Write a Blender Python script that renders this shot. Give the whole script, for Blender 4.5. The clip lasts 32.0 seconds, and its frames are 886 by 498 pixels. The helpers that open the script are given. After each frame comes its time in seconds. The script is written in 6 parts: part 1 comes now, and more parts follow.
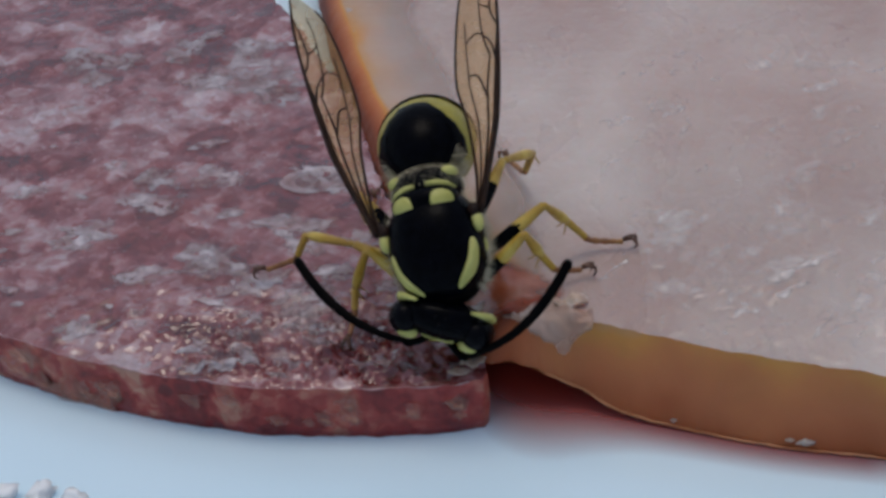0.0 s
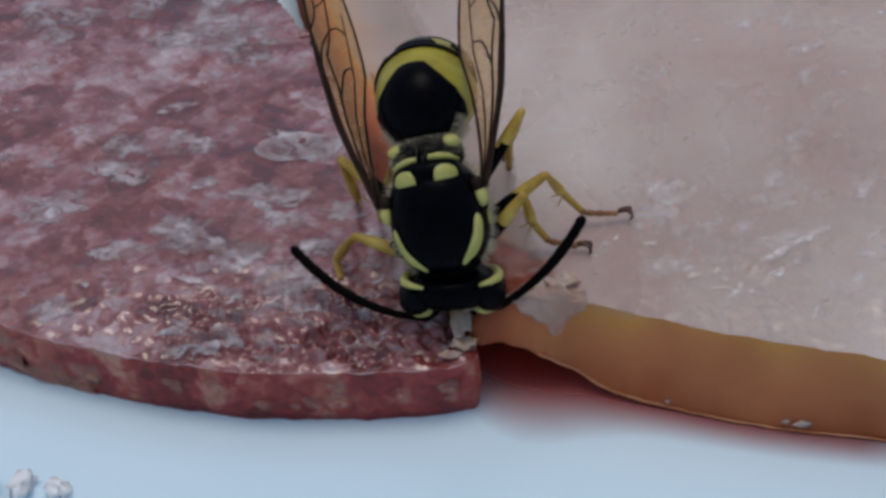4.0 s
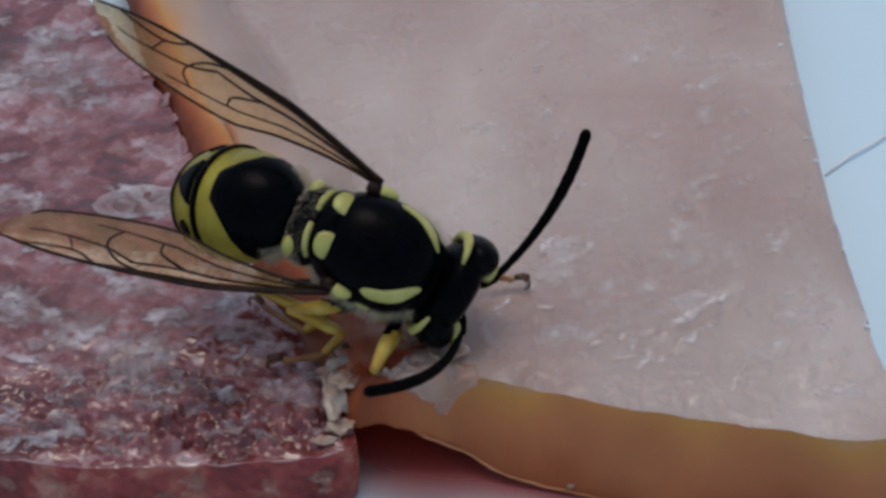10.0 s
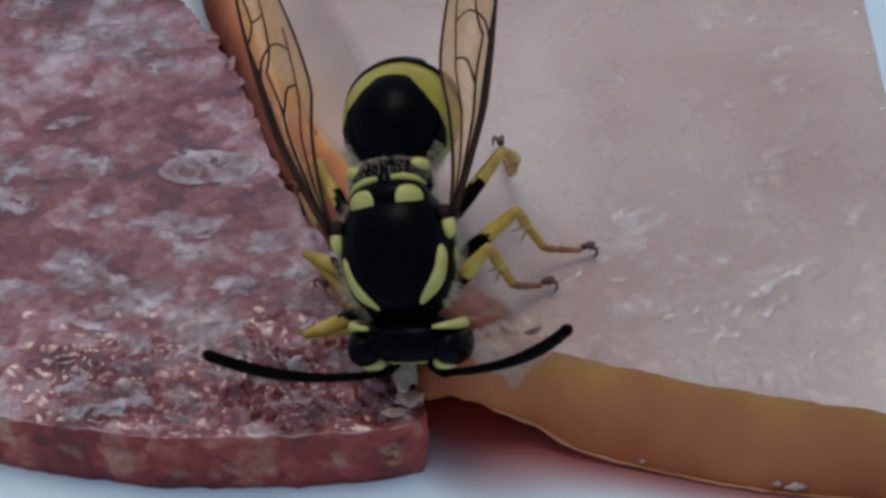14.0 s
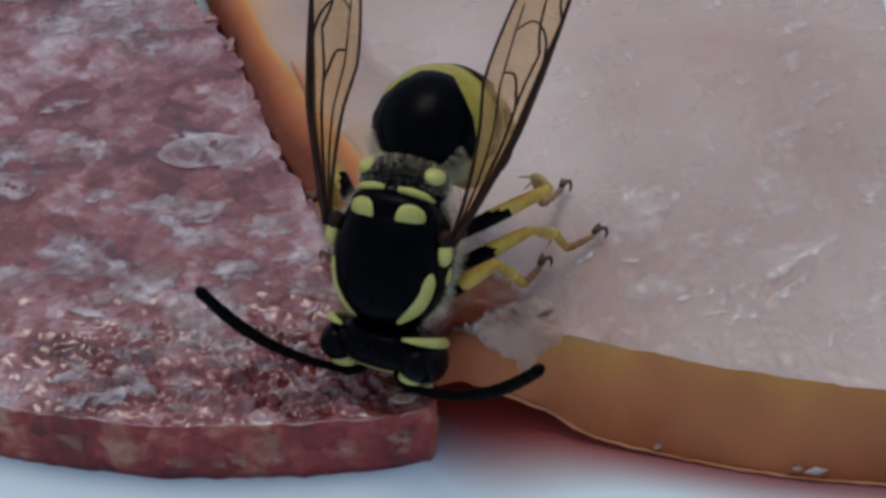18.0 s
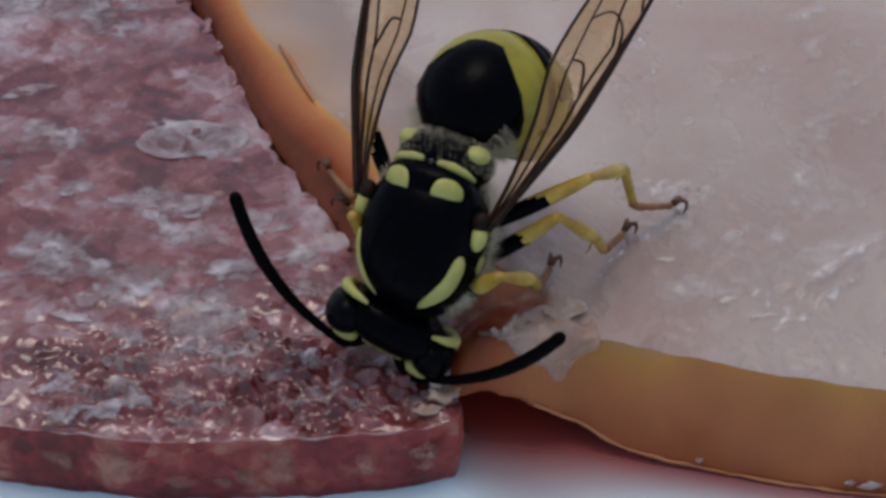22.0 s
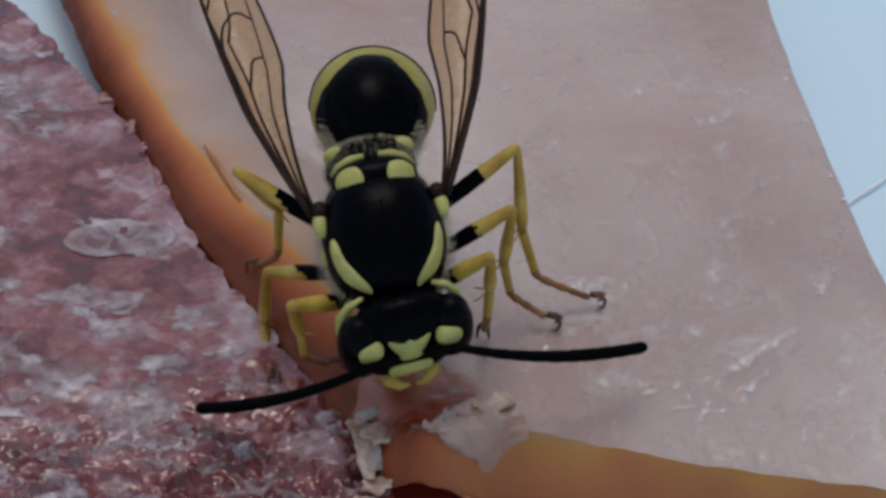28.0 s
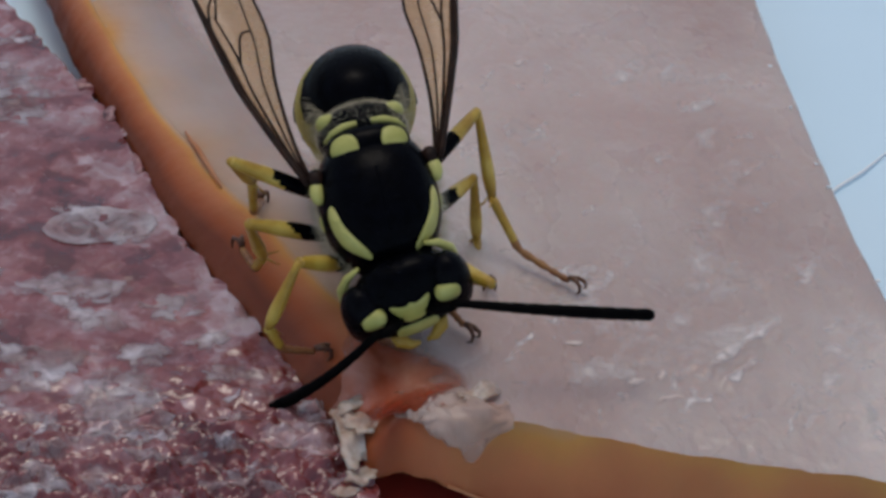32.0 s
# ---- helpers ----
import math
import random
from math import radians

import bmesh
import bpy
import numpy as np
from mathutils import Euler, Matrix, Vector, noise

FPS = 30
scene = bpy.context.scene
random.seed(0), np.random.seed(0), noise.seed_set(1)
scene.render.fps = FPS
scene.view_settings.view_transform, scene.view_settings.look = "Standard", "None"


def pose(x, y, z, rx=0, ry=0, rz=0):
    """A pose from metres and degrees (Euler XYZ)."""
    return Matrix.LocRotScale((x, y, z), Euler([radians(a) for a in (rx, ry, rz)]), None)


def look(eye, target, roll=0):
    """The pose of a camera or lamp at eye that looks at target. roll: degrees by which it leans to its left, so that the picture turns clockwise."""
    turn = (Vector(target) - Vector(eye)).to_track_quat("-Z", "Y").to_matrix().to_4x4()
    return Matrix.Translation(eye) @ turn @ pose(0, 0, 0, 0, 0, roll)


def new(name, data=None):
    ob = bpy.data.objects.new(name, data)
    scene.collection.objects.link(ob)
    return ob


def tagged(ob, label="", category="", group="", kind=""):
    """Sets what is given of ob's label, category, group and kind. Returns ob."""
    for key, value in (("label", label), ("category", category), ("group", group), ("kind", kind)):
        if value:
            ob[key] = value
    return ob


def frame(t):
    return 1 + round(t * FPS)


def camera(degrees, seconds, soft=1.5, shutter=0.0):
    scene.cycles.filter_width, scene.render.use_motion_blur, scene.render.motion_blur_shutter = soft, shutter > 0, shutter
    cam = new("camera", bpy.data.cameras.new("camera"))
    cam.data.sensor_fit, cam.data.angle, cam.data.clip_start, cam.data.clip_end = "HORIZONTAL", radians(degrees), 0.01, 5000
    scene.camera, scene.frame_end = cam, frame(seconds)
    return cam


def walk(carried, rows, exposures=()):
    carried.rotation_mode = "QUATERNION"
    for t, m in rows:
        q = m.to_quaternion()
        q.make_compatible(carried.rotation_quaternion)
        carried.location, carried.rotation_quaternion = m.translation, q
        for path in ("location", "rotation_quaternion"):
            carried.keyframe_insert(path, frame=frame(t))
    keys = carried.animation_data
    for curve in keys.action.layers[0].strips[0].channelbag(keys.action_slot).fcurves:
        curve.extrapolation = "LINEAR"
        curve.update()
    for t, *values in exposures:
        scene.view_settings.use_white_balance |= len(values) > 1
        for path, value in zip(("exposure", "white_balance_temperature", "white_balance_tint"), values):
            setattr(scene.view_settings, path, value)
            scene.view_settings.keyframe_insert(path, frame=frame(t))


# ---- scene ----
from mathutils.geometry import delaunay_2d_cdt

U = 0.0011  # one plan unit, in metres


def stance(x, y, z, yaw, pitch, roll):
    """A pose from plan units and degrees: turned about z, nose down, leaned."""
    turn = Matrix.Rotation(radians(yaw), 4, "Z") @ Matrix.Rotation(radians(pitch), 4, "X") @ Matrix.Rotation(radians(roll), 4, "Y")
    return Matrix.Translation((x * U, y * U, z * U)) @ turn


def joint(at, yaw, pitch, roll):
    return stance(*at, yaw, pitch, roll)


# ---- camera ----
cam = camera(26.0, 32.0, soft=3.3)
PATH = [
    (0, look((0.00546, -0.04972, 0.04499), (0.00034, -0.00993, 0.01514), -5.38)),
    (0.5, look((0.00514, -0.04975, 0.04513), (0.00037, -0.00989, 0.01532), -4.90)),
    (1, look((0.00476, -0.04952, 0.04507), (0.00029, -0.00965, 0.01524), -4.40)),
    (1.5, look((0.00476, -0.04920, 0.04508), (0.00080, -0.00932, 0.01518), -3.94)),
    (2, look((0.00469, -0.04907, 0.04493), (0.00094, -0.00919, 0.01501), -3.63)),
    (2.5, look((0.00446, -0.04894, 0.04492), (0.00076, -0.00929, 0.01469), -3.76)),
    (4.5, look((0.00215, -0.04507, 0.04701), (-0.00027, -0.00724, 0.01441), -3.63)),
    (5, look((0.00174, -0.04329, 0.04504), (-0.00003, -0.00540, 0.01246), -3.11)),
    (5.5, look((0.00210, -0.04174, 0.04372), (0.00103, -0.00369, 0.01131), -2.47)),
    (6, look((0.00137, -0.04091, 0.04218), (0.00083, -0.00288, 0.00973), -1.94)),
    (6.5, look((0.00024, -0.04091, 0.04204), (0.00020, -0.00258, 0.00993), -1.55)),
    (7, look((0.00036, -0.04117, 0.04233), (0.00134, -0.00223, 0.01099), -0.84)),
    (7.5, look((0.00116, -0.04081, 0.04277), (0.00208, -0.00198, 0.01128), -1.04)),
    (8, look((0.00087, -0.04069, 0.04314), (0.00182, -0.00204, 0.01144), -1.15)),
    (8.5, look((0.00031, -0.04012, 0.04330), (0.00131, -0.00161, 0.01143), -1.18)),
    (9, look((0.00073, -0.04004, 0.04313), (0.00203, -0.00165, 0.01112), -0.91)),
    (9.5, look((0.00111, -0.03997, 0.04283), (0.00242, -0.00164, 0.01075), -0.93)),
    (10, look((0.00127, -0.03986, 0.04271), (0.00271, -0.00142, 0.01076), -0.77)),
    (10.5, look((0.00152, -0.03955, 0.04278), (0.00303, -0.00114, 0.01081), -0.65)),
    (11, look((0.00128, -0.03967, 0.04308), (0.00288, -0.00138, 0.01097), -0.44)),
    (11.5, look((0.00091, -0.03965, 0.04300), (0.00233, -0.00153, 0.01067), -0.48)),
    (12, look((0.00032, -0.03960, 0.04282), (0.00115, -0.00201, 0.00987), -0.90)),
    (12.5, look((0.00025, -0.03929, 0.04274), (0.00049, -0.00195, 0.00948), -1.47)),
    (13, look((0.00023, -0.03941, 0.04219), (0.00023, -0.00183, 0.00920), -1.67)),
    (13.5, look((-0.00004, -0.03904, 0.04274), (-0.00004, -0.00147, 0.00974), -1.62)),
    (14, look((0.00042, -0.03896, 0.04264), (0.00072, -0.00126, 0.00980), -1.30)),
    (14.5, look((0.00063, -0.03895, 0.04280), (0.00119, -0.00090, 0.01038), -1.14)),
    (16.5, look((0.00059, -0.03863, 0.04250), (0.00115, -0.00109, 0.00948), -1.44)),
    (17, look((0.00050, -0.03864, 0.04176), (0.00085, -0.00109, 0.00875), -1.55)),
    (17.5, look((0.00016, -0.03814, 0.04145), (0.00033, -0.00057, 0.00846), -1.74)),
    (18, look((-0.00004, -0.03801, 0.04135), (0.00045, -0.00042, 0.00839), -1.59)),
    (18.5, look((0.00002, -0.03785, 0.04136), (0.00095, 0.00004, 0.00875), -1.30)),
    (19, look((0.00014, -0.03786, 0.04063), (0.00152, 0.00019, 0.00822), -0.88)),
    (19.5, look((-0.00016, -0.03784, 0.04016), (0.00169, -0.00006, 0.00747), -0.46)),
    (20, look((-0.00098, -0.03722, 0.04030), (0.00140, 0.00050, 0.00757), 0.09)),
    (20.5, look((-0.00113, -0.03638, 0.03954), (0.00199, 0.00115, 0.00665), 0.77)),
    (21, look((-0.00265, -0.03476, 0.03875), (0.00086, 0.00254, 0.00564), 1.26)),
    (21.5, look((-0.00350, -0.03464, 0.03792), (0.00049, 0.00252, 0.00470), 1.90)),
    (22, look((-0.00426, -0.03436, 0.03818), (-0.00022, 0.00307, 0.00527), 2.01)),
    (22.5, look((-0.00527, -0.03482, 0.03748), (-0.00164, 0.00215, 0.00401), 1.51)),
    (23, look((-0.00451, -0.03510, 0.03771), (-0.00071, 0.00263, 0.00512), 1.56)),
    (23.5, look((-0.00371, -0.03472, 0.03776), (0.00034, 0.00339, 0.00565), 1.29)),
    (24, look((-0.00311, -0.03435, 0.03792), (0.00099, 0.00371, 0.00576), 1.26)),
    (24.5, look((-0.00331, -0.03429, 0.03804), (0.00143, 0.00389, 0.00611), 1.75)),
    (25, look((-0.00379, -0.03471, 0.03763), (0.00200, 0.00371, 0.00616), 2.96)),
    (25.5, look((-0.00338, -0.03422, 0.03811), (0.00252, 0.00403, 0.00645), 3.06)),
    (27.5, look((-0.00616, -0.03560, 0.03855), (0.00145, 0.00332, 0.00810), 5.13)),
    (28, look((-0.00613, -0.03543, 0.03867), (0.00144, 0.00343, 0.00812), 5.08)),
    (28.5, look((-0.00626, -0.03539, 0.03846), (0.00136, 0.00320, 0.00760), 5.16)),
    (29, look((-0.00618, -0.03535, 0.03810), (0.00158, 0.00298, 0.00695), 5.39)),
    (29.5, look((-0.00638, -0.03539, 0.03824), (0.00143, 0.00289, 0.00704), 5.48)),
    (30, look((-0.00619, -0.03532, 0.03836), (0.00178, 0.00281, 0.00702), 5.62)),
    (30.5, look((-0.00631, -0.03529, 0.03852), (0.00177, 0.00297, 0.00737), 5.67)),
    (31, look((-0.00661, -0.03521, 0.03853), (0.00140, 0.00328, 0.00764), 5.59)),
    (31.5, look((-0.00654, -0.03526, 0.03848), (0.00155, 0.00333, 0.00773), 5.72)),
    (32, look((-0.00634, -0.03498, 0.03838), (0.00189, 0.00356, 0.00761), 5.74)),
]
walk(cam, PATH)

# ---- light: open shade, brighter sky behind the plate ----
world = bpy.data.worlds.new("world")
scene.world = world
world.use_nodes = True
wn = world.node_tree.nodes
sky = wn.new("ShaderNodeTexSky")
sky.sky_type = "NISHITA"
sky.sun_disc = False
SUN_ELEVATION, SUN_BEARING = 78, -22  # degrees; bearing from +y towards +x
sky.sun_elevation = radians(SUN_ELEVATION)
sky.sun_rotation = radians(SUN_BEARING)
sky.dust_density = 2.0
wn["Background"].inputs["Strength"].default_value = 0.225
haze = wn.new("ShaderNodeHueSaturation")  # a milky sky
haze.inputs["Saturation"].default_value = 0.70
world.node_tree.links.new(sky.outputs[0], haze.inputs["Color"])
world.node_tree.links.new(haze.outputs[0], wn["Background"].inputs["Color"])
sun_data = bpy.data.lights.new("sun", "SUN")
sun_data.energy, sun_data.angle, sun_data.color = 0.94, radians(24), (1.0, 0.90, 0.78)
sun = new("sun", sun_data)
b, e = radians(SUN_BEARING), radians(SUN_ELEVATION)
sun.matrix_world = look((0.5 * math.sin(b) * math.cos(e), 0.5 * math.cos(b) * math.cos(e), 0.5 * math.sin(e)), (0, 0, 0))
scene.view_settings.exposure = -0.88


# ---- materials ----
def surface(name, stops, scale, rough=(0.4, 0.6), bump=(), second=None, coat=0.0, soft=0.0, vary=0.0, detail=6.0, stretch=None, specular=0.5, metal=0.0):
    """Colours along a noise of that scale (per metre), a second noise on top, bumps [(scale, height in metres)], gloss between two roughnesses."""
    m = bpy.data.materials.new(name)
    m.use_nodes = True
    nt = m.node_tree
    n, link = nt.nodes, nt.links.new
    p = n["Principled BSDF"]
    co = n.new("ShaderNodeTexCoord").outputs["Object"]
    if stretch:
        mp = n.new("ShaderNodeMapping")
        mp.inputs["Scale"].default_value = stretch
        link(co, mp.inputs["Vector"])
        co = mp.outputs[0]

    def noise_at(sc, det=detail, dist=0.3):
        t = n.new("ShaderNodeTexNoise")
        t.inputs["Scale"].default_value, t.inputs["Detail"].default_value, t.inputs["Distortion"].default_value = sc, det, dist
        link(co, t.inputs["Vector"])
        return t.outputs["Fac"]

    def ramp(fac, st):
        r = n.new("ShaderNodeValToRGB")
        while len(r.color_ramp.elements) < len(st):
            r.color_ramp.elements.new(0.5)
        for el, (pos, c) in zip(r.color_ramp.elements, st):
            el.position, el.color = pos, (*c, 1)
        link(fac, r.inputs["Fac"])
        return r.outputs["Color"]

    base = noise_at(scale)
    colour = ramp(base, stops)
    if second:
        sc, st, amount = second
        mix = n.new("ShaderNodeMix")
        mix.data_type, mix.blend_type = "RGBA", "MULTIPLY"
        mix.inputs["Factor"].default_value = amount
        link(colour, mix.inputs["A"])
        link(ramp(noise_at(sc), st), mix.inputs["B"])
        colour = mix.outputs["Result"]
    if vary:
        info = n.new("ShaderNodeObjectInfo")
        hsv = n.new("ShaderNodeHueSaturation")
        rng = n.new("ShaderNodeMapRange")
        rng.inputs["To Min"].default_value, rng.inputs["To Max"].default_value = 1 - vary, 1 + vary
        link(info.outputs["Random"], rng.inputs["Value"])
        link(rng.outputs[0], hsv.inputs["Value"])
        link(colour, hsv.inputs["Color"])
        colour = hsv.outputs["Color"]
    link(colour, p.inputs["Base Color"])
    mr = n.new("ShaderNodeMapRange")
    mr.inputs["From Min"].default_value, mr.inputs["From Max"].default_value = 0.3, 0.7
    mr.inputs["To Min"].default_value, mr.inputs["To Max"].default_value = rough
    link(noise_at(scale * 2.3), mr.inputs["Value"])
    link(mr.outputs[0], p.inputs["Roughness"])
    normal = None
    for sc, height in bump:
        bp = n.new("ShaderNodeBump")
        bp.inputs["Distance"].default_value, bp.inputs["Strength"].default_value = height, 1.0
        link(noise_at(sc, 4.0, 0.0), bp.inputs["Height"])
        if normal:
            link(normal, bp.inputs["Normal"])
        normal = bp.outputs["Normal"]
    if normal:
        link(normal, p.inputs["Normal"])
    p.inputs["Coat Weight"].default_value = coat
    p.inputs["Coat Roughness"].default_value = 0.25
    p.inputs["Specular IOR Level"].default_value = specular
    p.inputs["Metallic"].default_value = metal
    if soft:
        p.inputs["Subsurface Weight"].default_value = soft
        p.inputs["Subsurface Radius"].default_value = (1.0, 0.45, 0.3)
        p.inputs["Subsurface Scale"].default_value = 0.0012
    return m


def grey(v):
    return (v, v, v)


def fade(m, ragged=0.0, scale=900, tone="tone"):
    """Lets a surface thin out where its mesh's tone falls to 0, in a ragged way."""
    n, link = m.node_tree.nodes, m.node_tree.links.new
    a = n.new("ShaderNodeAttribute")
    a.attribute_name = tone
    cover = a.outputs["Fac"]
    if ragged:
        t = n.new("ShaderNodeTexNoise")
        t.inputs["Scale"].default_value, t.inputs["Detail"].default_value, t.inputs["Distortion"].default_value = scale, 6.0, 0.8
        link(n.new("ShaderNodeTexCoord").outputs["Object"], t.inputs["Vector"])
        add = n.new("ShaderNodeMath")
        add.operation = "MULTIPLY_ADD"
        add.inputs[1].default_value = ragged
        link(t.outputs["Fac"], add.inputs[0])
        link(cover, add.inputs[2])
        step = n.new("ShaderNodeMapRange")
        step.inputs["From Min"].default_value, step.inputs["From Max"].default_value = 0.5 * ragged + 0.18, 0.5 * ragged + 0.95
        link(add.outputs[0], step.inputs["Value"])
        cover = step.outputs[0]
    clear = n.new("ShaderNodeBsdfTransparent")
    mix = n.new("ShaderNodeMixShader")
    link(cover, mix.inputs["Fac"])
    link(clear.outputs[0], mix.inputs[1])
    link(n["Principled BSDF"].outputs[0], mix.inputs[2])
    link(mix.outputs[0], n["Material Output"].inputs["Surface"])


PORCELAIN = surface("porcelain", [(0.3, (0.67, 0.88, 0.99)), (0.7, (0.71, 0.90, 1.0))], 60, (0.10, 0.2))
CLOTH = surface("tablecloth", [(0.3, (0.55, 0.56, 0.58)), (0.7, (0.68, 0.69, 0.70))], 300, (0.7, 0.9), [(1500, 0.0002)])
FAT = surface("pork_fat", [(0.32, (0.30, 0.16, 0.165)), (0.44, (0.39, 0.27, 0.28)), (0.54, (0.49, 0.40, 0.42)), (0.66, (0.68, 0.62, 0.66))], 900, (0.2, 0.45),
              [(900, 0.00025), (2400, 0.0001)], (2300, [(0.35, grey(0.72)), (0.62, grey(1.0))], 0.9), coat=0.3, vary=0.15)
fade(FAT, 2.2, 1700)
SIDE_FAT = surface("fat_in_side", [(0.3, (0.42, 0.10, 0.08)), (0.5, (0.54, 0.22, 0.16)), (0.7, (0.62, 0.36, 0.26))], 500, (0.3, 0.5), [(1400, 0.00005)], vary=0.2)
fade(SIDE_FAT, 1.1, 700)
HAM = surface("ham_meat", [(0.28, (0.48, 0.315, 0.27)), (0.45, (0.54, 0.395, 0.35)), (0.58, (0.595, 0.47, 0.42)), (0.74, (0.69, 0.59, 0.54))], 120,
              (0.17, 0.45), [(300, 0.00032), (1200, 0.00017)], (60, [(0.35, grey(0.78)), (0.65, grey(0.94))], 1.0), coat=0.3, soft=0.3, stretch=(1.0, 0.75, 1.0))
UNDER = surface("moist_underside", [(0.3, (0.50, 0.10, 0.05)), (0.7, (0.62, 0.17, 0.08))], 400, (0.25, 0.45), [(1200, 0.00008)], soft=0.6)
CHEWED = surface("chewed_meat", [(0.32, (0.17, 0.020, 0.008)), (0.48, (0.34, 0.070, 0.030)), (0.62, (0.44, 0.16, 0.10)), (0.76, (0.54, 0.30, 0.22))], 380, (0.12, 0.3), [(1500, 0.00009)], coat=0.4)
fade(CHEWED)
BITTEN = surface("bitten_meat", [(0.3, (0.15, 0.012, 0.003)), (0.7, (0.32, 0.045, 0.010))], 900, (0.2, 0.4), [(1500, 0.00009)], specular=0.2)
fade(BITTEN)
HAM_FIBRE = surface("pale_ham_fibre", [(0.3, (0.58, 0.45, 0.39)), (0.7, (0.70, 0.58, 0.52))], 700, (0.12, 0.35), [(1300, 0.00006)])
# pale colour that paints the ham's wet sheen and highlights
SHEEN = surface("painted_sheen", [(0.3, (0.70, 0.60, 0.555)), (0.7, (0.87, 0.80, 0.765))], 500, (0.12, 0.3), [(800, 0.00015), (2200, 0.00006)], coat=0.4)
fade(SHEEN, 1.5, 1300)
SHRED = surface("torn_shred", [(0.3, (0.38, 0.21, 0.15)), (0.5, (0.50, 0.34, 0.27)), (0.7, (0.66, 0.52, 0.46))], 1100, (0.15, 0.4), [(1500, 0.00014)], coat=0.3, soft=0.5)
RIM_FILM = surface("pale_rim_film", [(0.3, (0.28, 0.10, 0.10)), (0.5, (0.38, 0.20, 0.20)), (0.7, (0.52, 0.38, 0.38))], 900, (0.2, 0.4), [(1800, 0.00005)], coat=0.3)
FLESH = surface("pinkish_fat", [(0.3, (0.46, 0.17, 0.065)), (0.7, (0.56, 0.27, 0.14))], 700, (0.35, 0.55), [(1500, 0.00006)], specular=0.25)
FIBRE = surface("white_fibre", [(0.3, (0.84, 0.88, 0.9)), (0.7, (0.9, 0.92, 0.93))], 900, (0.4, 0.6))
BLACK = surface("black_chitin", [(0.3, (0.0007, 0.0008, 0.0014)), (0.7, (0.0018, 0.0022, 0.004))], 3000, (0.16, 0.3), [(5000, 0.000010)], specular=0.035)
MATT_BLACK = surface("matt_black_chitin", [(0.3, (0.0012, 0.0012, 0.0015)), (0.7, (0.004, 0.0035, 0.0035))], 3000, (0.45, 0.6), specular=0.02)
EYE = surface("compound_eye", [(0.3, (0.0012, 0.0012, 0.002)), (0.7, (0.003, 0.003, 0.005))], 3000, (0.2, 0.3), [(14000, 0.00001)], specular=0.05)
YELLOW = surface("yellow_chitin", [(0.3, (0.38, 0.365, 0.08)), (0.7, (0.53, 0.51, 0.16))], 1400, (0.35, 0.5), [(9000, 0.000015)])
GOLD = surface("golden_chitin", [(0.3, (0.26, 0.21, 0.013)), (0.7, (0.40, 0.345, 0.04))], 1300, (0.3, 0.45), [(9000, 0.000015)], specular=0.3)
LEG_GOLD = surface("amber_leg", [(0.3, (0.30, 0.15, 0.014)), (0.5, (0.46, 0.28, 0.032)), (0.7, (0.60, 0.43, 0.085))], 900, (0.3, 0.45), [(9000, 0.000015)])
TARSUS = surface("brown_tarsus", [(0.3, (0.12, 0.04, 0.014)), (0.5, (0.23, 0.09, 0.025)), (0.7, (0.37, 0.18, 0.05))], 700, (0.35, 0.5))
CLAW = surface("dark_claw", [(0.3, (0.05, 0.016, 0.008)), (0.7, (0.13, 0.05, 0.018))], 2500, (0.3, 0.5))
HAIR = surface("pale_hair", [(0.3, (0.50, 0.43, 0.28)), (0.7, (0.66, 0.60, 0.44))], 2500, (0.4, 0.6))
VEIN = surface("wing_vein", [(0.3, (0.008, 0.004, 0.003)), (0.7, (0.03, 0.012, 0.006))], 2500, (0.4, 0.6), specular=0.15)


